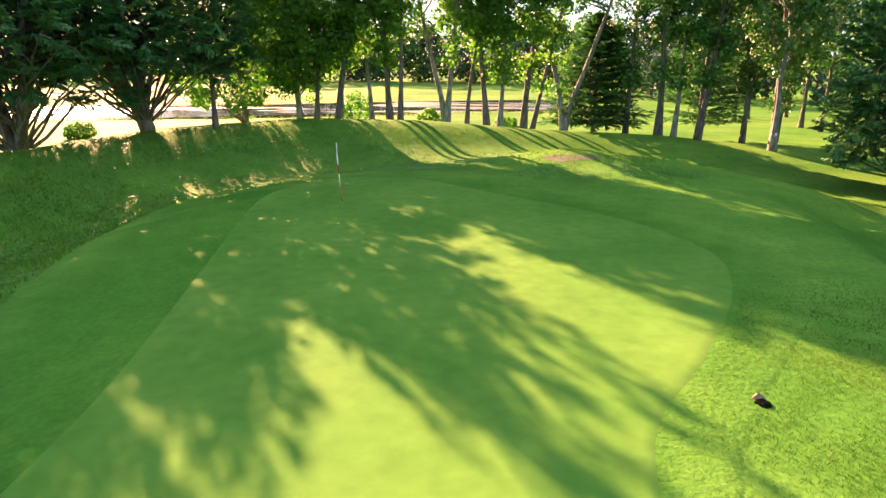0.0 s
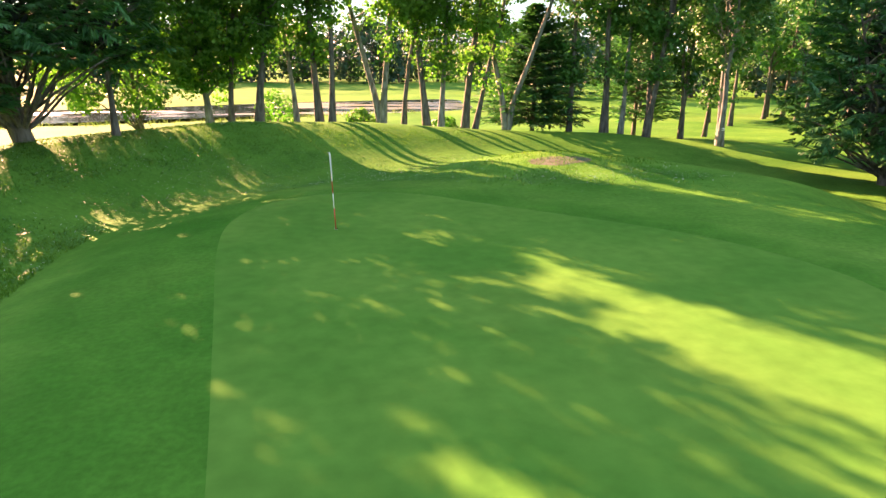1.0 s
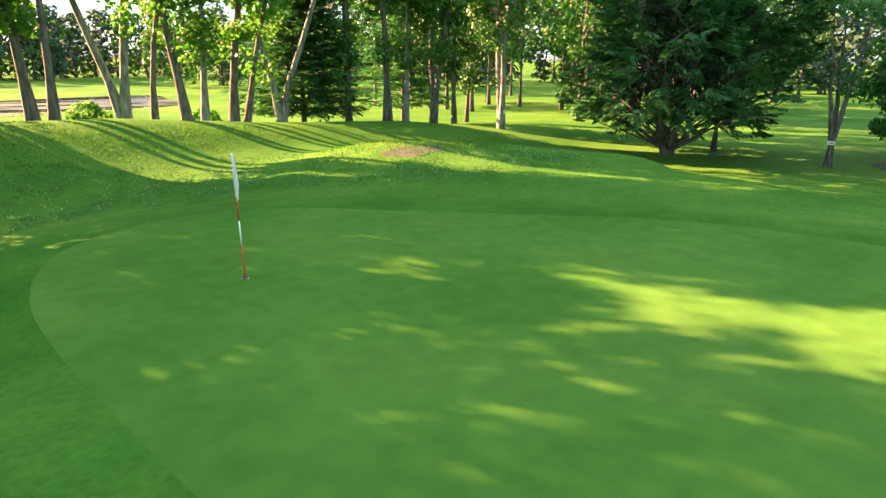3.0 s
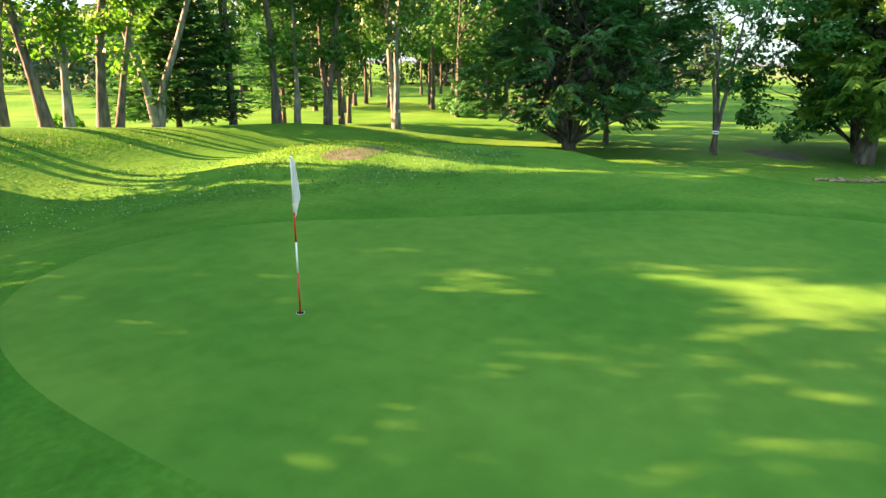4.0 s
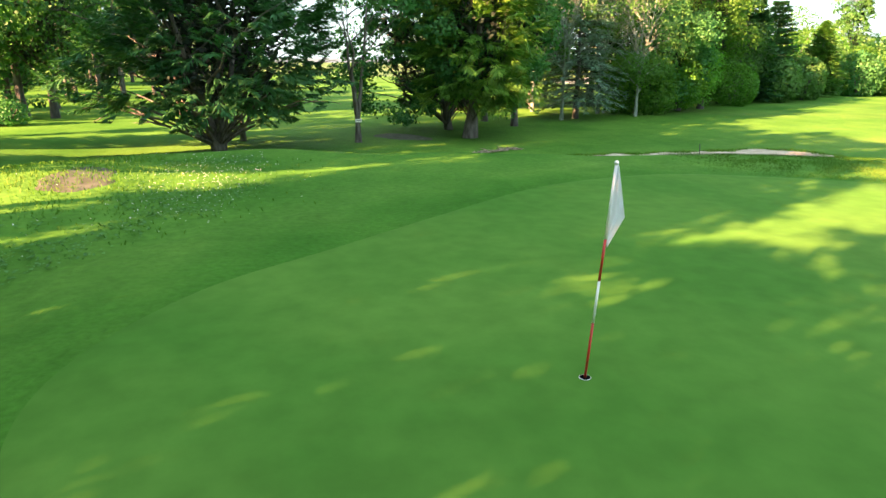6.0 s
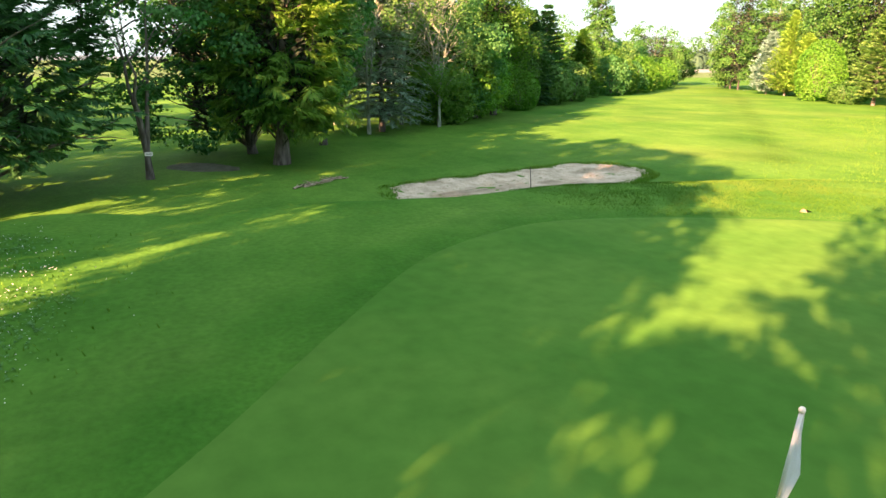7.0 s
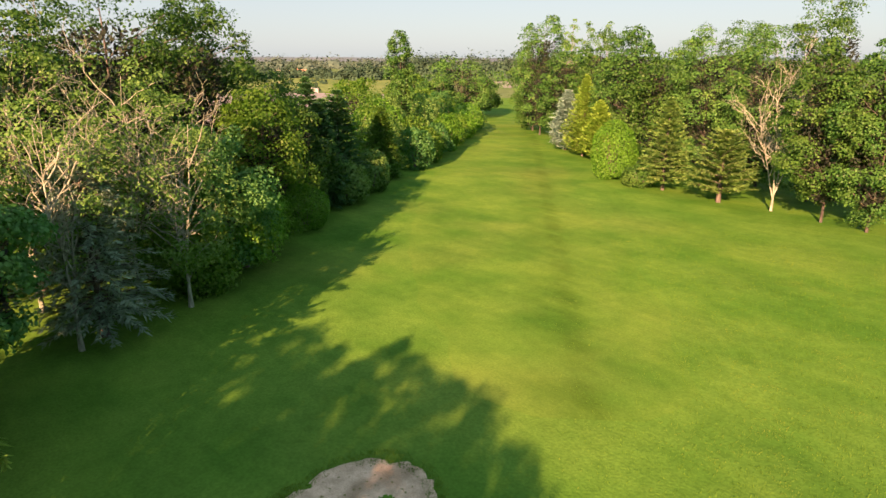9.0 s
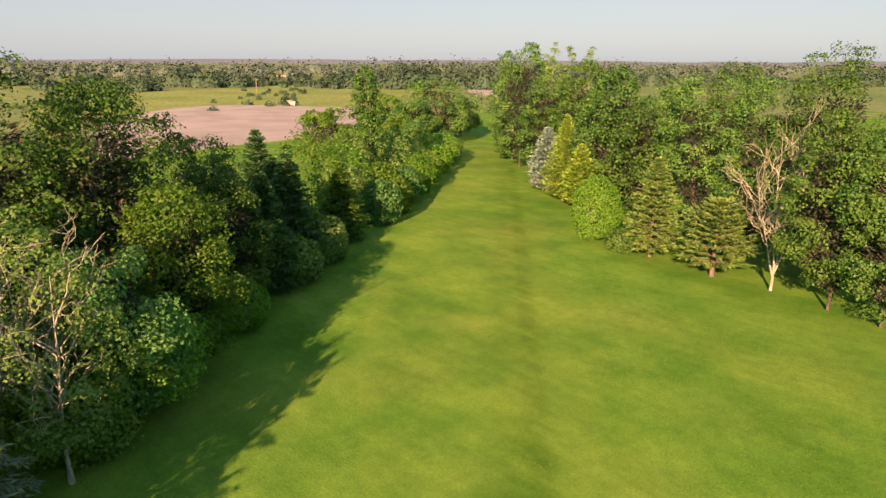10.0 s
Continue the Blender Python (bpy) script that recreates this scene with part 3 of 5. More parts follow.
    for _ in range(bare):
        p = stems[rng.integers(len(stems))]
        zs = rng.uniform(0.22, 0.72) * height
        a = np.array([np.interp(zs, p[:, 2], p[:, k]) for k in range(3)])
        away = rng.uniform(0, 2 * math.pi)
        length = crown_r * rng.uniform(0.6, 1.25)
        e = a + np.array((1.15 * math.cos(away), 1.15 * math.sin(away), rng.uniform(0.6, 2.1))) * length * 0.62
        path = limb(rng, a, e, 0.05, 7, 0.2)
        wood.stem(path, np.linspace(0.05, 0.016, 7), 5)
        for _ in range(6):
            q = path[rng.integers(2, 7)]
            w = q + unit(e - a + rng.normal(0, 0.42 * length, 3)) * rng.uniform(0.2, 0.55) * length
            tw = limb(rng, q, w, 0.04, 4, 0.2)
            wood.stem(tw, np.linspace(0.022, 0.01, 4), 3)
            g = tw[2] + unit(w - q + rng.normal(0, 0.4 * length, 3)) * 0.25 * length
            wood.stem(limb(rng, tw[2], g, 0.02, 3), np.linspace(0.014, 0.008, 3), 3)
    part("trunk", wood.mesh(bark), root)
    # foliage
    size = clump_r * rng.uniform(0.6, 1.25, len(c))
    mid = np.column_stack([axis, np.full(len(c), crown_base + 0.4 * (height - crown_base))])
    if style == "leaf":
        q = leaf_clumps(rng, c, size, mid, max(8, int(per * 0.62)), leaf_size)
    else:
        q = plumes(rng, c, size, mid, per, leaf_size, 0.15 if style == "layer" else 0.3)
    if core:          # near-black sprays that put the crown's inner shade into colour
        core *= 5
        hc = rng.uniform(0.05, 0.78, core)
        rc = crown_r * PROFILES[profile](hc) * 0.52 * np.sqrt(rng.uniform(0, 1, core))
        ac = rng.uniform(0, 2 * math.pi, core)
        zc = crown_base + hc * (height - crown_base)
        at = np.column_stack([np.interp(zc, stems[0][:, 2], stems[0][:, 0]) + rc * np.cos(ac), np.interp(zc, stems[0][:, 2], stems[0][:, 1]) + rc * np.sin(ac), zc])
        core_sprays = sprays(rng, at, np.column_stack([np.cos(ac), np.sin(ac), np.full(core, 0.7)]), 0.35 + 0.06 * crown_r, 0.16 + 0.02 * crown_r, 0, 0.7)
        tagged(part("shade_core", quads_mesh("shade_core", core_sprays, CROWN_SHADE), root, "near-black sprays standing in for the shade inside the crown"), kind="stuff")
    if spikes:
        tops = c[np.argsort(-(c[:, 2] + 0.25 * rad))][: spikes * 2]
        tops = tops[rng.permutation(len(tops))[:spikes]]
        tall = rng.uniform(*spike_len, spikes)
        k = np.repeat(np.arange(spikes), 90)
        u = rng.uniform(0, 1, len(k))
        a = rng.uniform(0, 2 * math.pi, len(k))
        w = 0.42 * (1 - u) ** 0.8
        lean_out = unit(tops - (axis[0, 0], axis[0, 1], 0))[:, :2] * 0.25
        base = tops[k] + np.column_stack([w * np.cos(a) + lean_out[k, 0] * u, w * np.sin(a) + lean_out[k, 1] * u, 0.2 + u * tall[k]])
        q = np.concatenate([q, sprays(rng, base, np.column_stack([0.5 * np.cos(a), 0.5 * np.sin(a), np.full(len(a), 0.8)]), leaf_size * 2.2, leaf_size * 0.7, 0, 0.35)])
    part("crown", quads_mesh("crown", q, leaf), root)
    return root


def make_conifer(name, label, xy, height, radius, base, seed, leaf, bark=BARK_RED, levels=30, whorl=8, rise=0.12, droop=0.12, trunk_r=0.14, shape=0.8, fine=0.42, thin=1.0, group="", steps=8, side=6):
    """A conifer of tiered branches, each with flat sprays to both sides."""
    rng = np.random.default_rng(seed)
    root = new(name)
    root.location = (xy[0], xy[1], gz(*xy) - 0.05)
    tagged(root, label, "conifer", group)
    wood, quads = Wood(), []
    wood.stem([(0, 0, 0), (0.03, 0, height * 0.35), (0, 0.04, height * 0.7), (0, 0, height)], [trunk_r * 1.3, trunk_r * 0.8, trunk_r * 0.4, 0.015], 8)
    for i in range(levels):
        h = (i + rng.uniform(-0.3, 0.3)) / (levels - 1)
        h = min(max(h, 0), 1)
        z = base + h * (height - base) * 0.97
        reach = radius * ((1 - h) ** shape * (0.75 + 0.25 * min(1, h * 6)) + 0.05)
        for k in range(whorl):
            if rng.uniform() > thin:
                continue
            a = 2 * math.pi * (k + 0.5 * (i % 2) + rng.uniform(-0.3, 0.3)) / whorl
            length = reach * rng.uniform(0.7, 1.12)
            d = np.array((math.cos(a), math.sin(a), rise + 0.35 * h))
            s = np.linspace(0, 1, 5)[:, None]
            p = np.array((0, 0, z)) + d * length * s
            p[:, 2] -= droop * length * s[:, 0] ** 2
            wood.stem(p, np.linspace(max(0.012, 0.02 * length ** 0.5 * trunk_r / 0.14), 0.006, 5), 4)
            t = np.repeat(np.linspace(0.22, 0.98, steps), side) + rng.uniform(-0.05, 0.05, steps * side)
            q = np.array([np.interp(t, s[:, 0], p[:, j]) for j in range(3)]).T
            perp = np.array((-d[1], d[0], 0))
            sgn = np.where(np.arange(len(t)) % 2 == 0, 1, -1)[:, None]
            along = unit(d * 0.75 + perp * sgn * rng.uniform(0.2, 1.0, (len(t), 1)))
            quads.append(sprays(rng, q + rng.normal(0, 0.05, q.shape), along, fine * (0.6 + 0.22 * length), fine * 0.3, droop * 0.8, 0.2))
    wood_mesh = wood.mesh(bark)
    part("trunk", wood_mesh, root)
    part("crown", quads_mesh("crown", np.concatenate(quads), leaf), root)
    return root


def make_bush(name, label, xy, height, radius, seed, leaf, n=3000, leaf_size=0.2, tight=0.12, group="", category="bush"):
    """A dense bush: stems inside, leaves on a lumpy shell down to the ground."""
    rng = np.random.default_rng(seed)
    root = new(name)
    root.location = (xy[0], xy[1], gz(*xy) - 0.05)
    tagged(root, label, category, group)
    wood = Wood()
    for k in range(7):
        a = rng.uniform(0, 2 * math.pi)
        e = np.array((math.cos(a) * radius * 0.6, math.sin(a) * radius * 0.6, height * rng.uniform(0.5, 0.85)))
        wood.stem(limb(rng, (0.1 * math.cos(a), 0.1 * math.sin(a), 0), e, 0.05), np.linspace(0.06, 0.015, 6), 5)
    part("stems", wood.mesh(BARK), root)
    d = unit(rng.normal(0, 1, (n, 3)))
    knobs = unit(rng.normal(0, 1, (46, 3)) + (0, 0, 0.2))
    near = np.max(d @ knobs.T, 1)          # leaves gather in knobs over the shell
    r = (1 + 2.2 * tight * (np.clip((near - 0.86) / 0.14, 0, 1) - 0.55)) * (1 - np.abs(rng.normal(0, 0.35 * tight + 0.02, n)))
    at = d * r[:, None] * (radius, radius, height * 0.52) + (0, 0, height * 0.48)
    at[:, 2] = np.maximum(at[:, 2], 0.05 + rng.uniform(0, 0.3, n))
    part("crown", quads_mesh("crown", leaves(rng, at, leaf_size, d * 1.4, 0.55, 0.7), leaf), root)
    return root


# row of tall broadleaved trees behind the grassy bank
ROW = "trees behind the bank"
THIN = "slender leafy tree with dark trunk, backlit, behind the grass bank"
for i, (x, y, hgt, r, base, lx, forks) in enumerate([
        (-13.6, 44.8, 11.0, 5.2, 3.9, -0.6, 1), (-9.8, 44.0, 13.8, 3.7, 3.6, 0.2, 1), (-8.6, 43.6, 13.0, 2.8, 5.0, 0.2, 1), (-7.0, 43.0, 17.4, 3.3, 5.0, 0.2, 1), (-4.9, 44.2, 17.5, 3.2, 5.5, -0.3, 1),
        (-3.6, 43.4, 18.0, 3.4, 5.2, -0.5, 1), (-2.9, 43.0, 18.5, 3.4, 5.2, 0.4, 1), (0.2, 44.8, 20.0, 4.0, 5.0, -0.5, 2), (1.6, 45.2, 17.0, 3.0, 5.0, 0.0, 1), (3.0, 44.6, 19.0, 3.4, 4.6, -0.9, 1),
        (3.9, 44.8, 18.6, 3.8, 5.0, 0.4, 1), (5.6, 45.4, 18.0, 3.4, 4.6, 0.2, 1), (6.2, 45.2, 18.0, 3.2, 4.6, 1.9, 1), (8.6, 46.0, 19.0, 3.8, 3.6, -0.3, 2), (13.1, 46.2, 17.0, 3.2, 4.0, 0.2, 2),
        (15.0, 44.8, 17.0, 3.0, 5.0, 0.0, 1), (15.8, 44.0, 17.0, 3.0, 5.0, 0.4, 1), (17.0, 42.8, 16.0, 3.6, 4.6, 0.6, 3), (21.7, 46.4, 14.0, 3.4, 3.6, 0.2, 2), (21.4, 41.4, 13.0, 3.4, 4.2, 0.3, 2),
        (26.0, 50.0, 14.0, 3.2, 4.0, 0.0, 1)]):
    low = max(1.2, base - 1.3)
    make_tree("deciduous_tree", THIN, (x, y), hgt * (1.02 if -8 < x < 6 else 1.1), r + (0.7 if -2 < x < 9 else 0.1), low, 100 + i, LEAF if x < 12 else LEAF_WOOD, (BARK, BARK_GREY, BARK)[i % 3], "dome" if i == 0 else "oval" if i < 3 else "high", 215 if i == 0 else 190 if i < 3 else 105 if x > 9 else 130 if -4 < x < 5 else 105, 175, 0.23, (0.16, 0.22, 0.18, 0.24)[i % 4] + 0.05 * (forks > 1),
              (lx * 1.8, 0.8 * math.sin(5.0 * i)), forks=forks, fork_z=(0.3, 0.08, 0.16)[i % 3], group=ROW, limbs=28, inner=0.25, clump_r=0.8, bow=0.03)

# big cypresses
for xy, hgt, r, base, seed, fan, lab in (((-15.0, 32.6), 9.7, 5.5, 2.9, 201, 20, "large dark spreading cypress with fanned bare lower stems"), ((-19.6, 29.2), 13.0, 6.6, 3.0, 202, 9, "large dark cypress with ivy on its trunk"),
                                         ((23.3, 30.7), 11.0, 5.8, 1.6, 203, 10, "large dense green cypress with fanned stems at its base")):
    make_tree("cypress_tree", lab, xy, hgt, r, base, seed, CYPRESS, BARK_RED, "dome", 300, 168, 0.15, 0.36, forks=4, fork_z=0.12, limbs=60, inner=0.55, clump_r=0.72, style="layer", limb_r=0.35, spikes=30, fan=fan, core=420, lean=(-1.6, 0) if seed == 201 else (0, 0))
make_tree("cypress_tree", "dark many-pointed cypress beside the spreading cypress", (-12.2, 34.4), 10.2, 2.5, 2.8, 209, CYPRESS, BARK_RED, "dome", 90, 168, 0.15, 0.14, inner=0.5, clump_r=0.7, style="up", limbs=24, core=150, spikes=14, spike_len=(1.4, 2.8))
make_conifer("conifer", "low wide dark conifer behind the grass bank", (11.3, 48.6), 9.0, 4.4, 1.0, 210, CYPRESS, droop=0.14, fine=0.5, rise=0.16, levels=26, whorl=10, steps=9)
make_conifer("conifer", "thin dark layered conifer behind the grass bank", (20.1, 50.3), 11.0, 4.0, 1.4, 211, CYPRESS, droop=0.16, fine=0.5, rise=0.25, thin=0.8)

# trees east of the green
make_tree("deciduous_tree", "small leafy tree by the big cypress", (27.2, 30.2), 8.0, 2.6, 2.6, 220, LEAF_DARK, BARK, "oval", 36, 180, 0.22, 0.14)
make_tree("forked_tree", "forked slender tree with a white distance plate", (26.4, 23.95), 9.8, 3.0, 3.4, 221, LEAF_DARK, BARK_RED, "high", 40, 150, 0.2, 0.2, forks=3, fork_z=0.34, limbs=12, splay=1.1, clump_r=0.7)
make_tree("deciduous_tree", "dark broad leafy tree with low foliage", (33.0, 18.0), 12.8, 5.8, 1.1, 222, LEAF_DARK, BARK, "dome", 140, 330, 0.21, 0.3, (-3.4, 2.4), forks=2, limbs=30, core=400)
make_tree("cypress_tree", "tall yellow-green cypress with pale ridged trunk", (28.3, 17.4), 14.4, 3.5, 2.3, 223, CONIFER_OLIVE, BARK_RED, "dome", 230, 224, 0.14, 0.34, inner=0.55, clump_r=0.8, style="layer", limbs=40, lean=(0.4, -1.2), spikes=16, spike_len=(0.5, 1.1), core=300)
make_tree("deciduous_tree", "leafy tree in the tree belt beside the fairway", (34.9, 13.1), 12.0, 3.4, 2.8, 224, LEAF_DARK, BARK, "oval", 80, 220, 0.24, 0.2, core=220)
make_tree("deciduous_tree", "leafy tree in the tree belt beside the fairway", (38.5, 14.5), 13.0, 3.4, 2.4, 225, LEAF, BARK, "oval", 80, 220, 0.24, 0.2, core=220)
make_conifer("cedar_tree", "thin grey-green cedar with drooping bare branches", (40.0, 6.9), 11.0, 3.9, 1.2, 226, CONIFER_GREY, BARK, 28, 8, 0.1, 0.28, 0.2, 0.6, 0.36, 0.85, steps=9, side=7)
PALE = "half-bare tree with pale yellowish branches and sparse leaves"
for i, (x, y, hgt, r) in enumerate([(41.0, 1.5, 13.8, 4.0), (43.9, 3.6, 15.4, 4.0), (46.2, 8.7, 15.9, 3.8), (38.9, 8.4, 13.8, 3.0)]):
    make_tree("half_bare_tree", PALE, (x, y), hgt, r, 2.6 if i == 0 else 4.6, 230 + i, LEAF_PALE, BARK_CREAM, "oval" if i == 0 else "high", 115 if i == 0 else 40, 130, 0.18, 0.16, forks=3, fork_z=0.5, limbs=16, bare=30, group="half-bare trees")
# LEAF_DEEP here paints in the shade cast by taller trees
for i, (x, y, hgt, r, base, m) in enumerate([(48.5, -8.3, 12.4, 3.0, 1.6, LEAF), (52.3, 1.2, 21.2, 5.4, 2.0, LEAF_DEEP), (59.0, -8.0, 19.0, 5.4, 2.0, LEAF_DEEP), (57.4, -15.5, 11.0, 3.8, 0.8, LEAF_DEEP), (47.8, 15.3, 20.0, 4.6, 2.0, LEAF_DEEP),
                                             (55.1, 12.1, 21.0, 5.2, 2.0, LEAF_DEEP), (44.9, -2.3, 10.6, 3.2, 1.6, LEAF_DARK), (43.6, 0.2, 4.4, 2.2, 0.3, LEAF), (46.2, -4.8, 6.0, 2.6, 1.0, LEAF_LIGHT), (49.5, 8.0, 18.0, 5.0, 2.0, LEAF_DEEP),
                                             (53.5, -5.0, 20.0, 4.8, 1.0, LEAF_DEEP), (62.0, 3.0, 21.0, 5.4, 1.5, LEAF_DEEP), (65.0, -17.0, 14.0, 4.4, 1.0, LEAF_DEEP)]):
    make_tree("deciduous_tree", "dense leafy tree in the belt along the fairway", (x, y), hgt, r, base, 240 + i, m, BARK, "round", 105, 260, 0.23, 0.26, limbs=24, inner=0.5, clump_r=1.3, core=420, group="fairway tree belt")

# left edge of the fairway
make_bush("ball_bush", "round clipped green bush at the foot of the trees", (53.0, -14.3), 4.2, 2.2, 250, LEAF_LIGHT, 8000, 0.16, 0.07)
for i, (x, y, hgt, r, m) in enumerate([(60.0, -20.6, 11.1, 3.4, CYPRESS), (64.1, -25.8, 12.2, 3.6, CYPRESS), (76.5, -29.3, 13.2, 3.8, CYPRESS), (68.8, -35.6, 9.5, 3.2, CONIFER), (71.3, -28.3, 10.6, 3.2, CYPRESS)]):
    make_conifer("conifer", "dense green conifer along the fairway", (x, y), hgt, r, 0.4, 260 + i, m, fine=0.6, group="fairway conifers", steps=8)
for i, (x, y, hgt, r, m) in enumerate([(59.3, -23.8, 4.5, 2.0, LEAF_PALE), (63.1, -29.5, 4.8, 2.2, LEAF_PALE), (72.3, -44.4, 5.8, 2.6, LEAF_DARK), (76.0, -50.0, 5.3, 2.4, LEAF), (81.6, -57.1, 5.3, 2.8, LEAF_DARK), (86.7, -64.1, 6.4, 3.0, LEAF_LIGHT),
                                        (92.8, -71.6, 5.8, 3.0, LEAF), (99.3, -69.8, 9.4, 3.8, LEAF_DARK), (99.9, -81.1, 5.8, 3.2, LEAF_LIGHT), (107.0, -90.0, 6.9, 3.6, LEAF_LIGHT), (82.6, -45.6, 9.5, 4.0, LEAF_LIGHT), (90.7, -61.9, 9.5, 3.6, LEAF_PALE), (106.9, -81.8, 9.5, 4.0, LEAF_DARK), (80.0, -38.5, 12.0, 4.6, LEAF), (87.5, -50.0, 10.5, 4.4, LEAF_PALE), (76.5, -41.5, 7.5, 3.6, LEAF_PALE), (96.0, -63.0, 8.5, 4.0, LEAF_PALE), (116.0, -90.0, 8.5, 4.6, LEAF), (115.0, -99.0, 6.5, 4.0, LEAF_DARK), (79.5, -50.0, 6.8, 3.2, LEAF)]):
    make_bush("shrub", "rounded shrub along the fairway edge", (x, y), hgt, r, 270 + i, m, 3200, 0.34, 0.16, "fairway shrubs")
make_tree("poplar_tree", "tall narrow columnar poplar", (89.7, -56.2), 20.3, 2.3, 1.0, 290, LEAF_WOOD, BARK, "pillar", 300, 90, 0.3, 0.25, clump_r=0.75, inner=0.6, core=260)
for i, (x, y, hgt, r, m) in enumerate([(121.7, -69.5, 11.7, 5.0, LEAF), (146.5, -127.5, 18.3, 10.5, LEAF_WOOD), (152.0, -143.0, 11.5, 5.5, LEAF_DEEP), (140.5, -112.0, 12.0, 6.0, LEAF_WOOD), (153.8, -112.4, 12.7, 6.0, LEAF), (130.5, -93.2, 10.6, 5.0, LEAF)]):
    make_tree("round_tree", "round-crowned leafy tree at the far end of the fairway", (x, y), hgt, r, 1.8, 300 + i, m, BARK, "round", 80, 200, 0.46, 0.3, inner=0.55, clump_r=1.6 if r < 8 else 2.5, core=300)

# right edge of the fairway
for i, (x, y, hgt, r, base, m) in enumerate([(16.7, -51.6, 14.3, 3.8, 0.7, LEAF_WOOD), (20.9, -52.8, 17.0, 4.2, 0.8, LEAF_WOOD), (11.0, -53.9, 15.9, 4.2, 0.7, LEAF_WOOD), (4.3, -56.9, 15.9, 4.4, 0.7, LEAF_WOOD), (25.4, -62.3, 19.1, 5.0, 1.0, LEAF_WOOD),
                                             (32.8, -67.1, 18.6, 5.0, 0.8, LEAF_WOOD), (40.6, -68.5, 18.0, 4.8, 0.8, LEAF_WOOD), (48.9, -71.5, 18.0, 4.8, 0.8, LEAF_WOOD), (57.2, -77.3, 17.5, 4.8, 0.8, LEAF_WOOD), (65.1, -86.8, 18.0, 5.0, 0.8, LEAF_WOOD),
                                             (74.4, -94.5, 19.1, 5.4, 0.8, LEAF_WOOD), (84.4, -96.8, 20.1, 5.4, 0.7, LEAF_WOOD), (93.4, -100.2, 22.3, 6.0, 0.7, LEAF_WOOD), (102.5, -108.9, 21.2, 6.0, 0.7, LEAF_WOOD), (112.6, -119.5, 18.0, 5.6, 0.7, LEAF_WOOD),
                                             (14.1, -66.0, 18.0, 5.0, 0.8, LEAF_WOOD), (42.6, -82.7, 18.0, 5.0, 0.8, LEAF_WOOD), (55.1, -90.0, 18.0, 5.0, 0.8, LEAF_WOOD)]):
    near = x < 24
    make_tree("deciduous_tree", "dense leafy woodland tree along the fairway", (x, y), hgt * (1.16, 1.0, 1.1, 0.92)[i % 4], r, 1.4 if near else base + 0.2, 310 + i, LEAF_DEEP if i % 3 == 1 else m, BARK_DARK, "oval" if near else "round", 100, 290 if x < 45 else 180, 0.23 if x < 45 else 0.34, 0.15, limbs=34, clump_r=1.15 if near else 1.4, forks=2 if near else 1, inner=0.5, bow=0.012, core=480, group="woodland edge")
for i, (x, y, hgt) in enumerate([(97.2, -122.1, 26.5), (104.1, -125.6, 27.6), (90.3, -120.7, 25.4), (112.3, -135.2, 26.5)]):
    make_tree("poplar_tree", "tall thin sparse poplar above the wood", (x, y), hgt, 2.8, 8.0, 340 + i, LEAF_PALE, BARK_PALE, "oval", 60, 130, 0.3, 0.25, group="sparse poplars")
make_tree("dead_tree", "dead pale tree with many bare branches", (26.2, -54.5), 15.9, 3.8, 9.0, 352, LEAF_PALE, BARK_CREAM, "oval", 14, 60, 0.2, 0.15, forks=4, fork_z=0.3, limbs=10, bare=48, splay=1.4)
make_conifer("conifer", "olive-green layered conifer with grey-brown trunk", (31.9, -54.6), 8.1, 3.9, 1.0, 360, CONIFER_PALE, BARK, 15, 10, 0.35, 0.12, 0.22, 0.5, 0.42, steps=12, side=7)
make_conifer("conifer", "green layered conifer with bare trunk foot", (39.5, -56.1), 11.2, 3.4, 1.0, 361, CONIFER_PALE, BARK, 24, 9, 0.25, 0.1, 0.18, 0.75, 0.42, steps=11, side=7)
make_bush("hedge_bush", "low dark hedge bush under the conifers", (42.6, -56.0), 2.8, 2.3, 362, LEAF_DEEP, 3000, 0.24)
make_bush("light_bush", "tall bright light-green egg-shaped bush", (47.8, -58.0), 7.6, 2.9, 363, LEAF_LIGHT, 12000, 0.19, 0.1)
make_conifer("golden_conifer", "golden-yellow conifer reaching the ground", (64.7, -75.5), 13.6, 3.9, 0.3, 364, CONIFER_YELLOW, levels=34, whorl=11, rise=0.6, droop=0.05, fine=0.5, shape=1.0)
make_conifer("golden_conifer", "golden-yellow conifer reaching the ground", (59.6, -72.2), 9.5, 3.0, 0.3, 365, CONIFER_YELLOW, levels=24, whorl=9, rise=0.6, droop=0.05, fine=0.7)
make_conifer("blue_conifer", "silvery blue conifer reaching the ground", (72.1, -80.8), 10.9, 3.3, 0.3, 366, CONIFER_BLUE, levels=26, whorl=9, rise=0.5, droop=0.05, fine=0.7)
make_conifer("blue_conifer", "silvery blue conifer reaching the ground", (68.9, -81.6), 10.6, 2.8, 0.3, 367, CONIFER_BLUE, levels=26, whorl=9, rise=0.5, droop=0.05, fine=0.7)

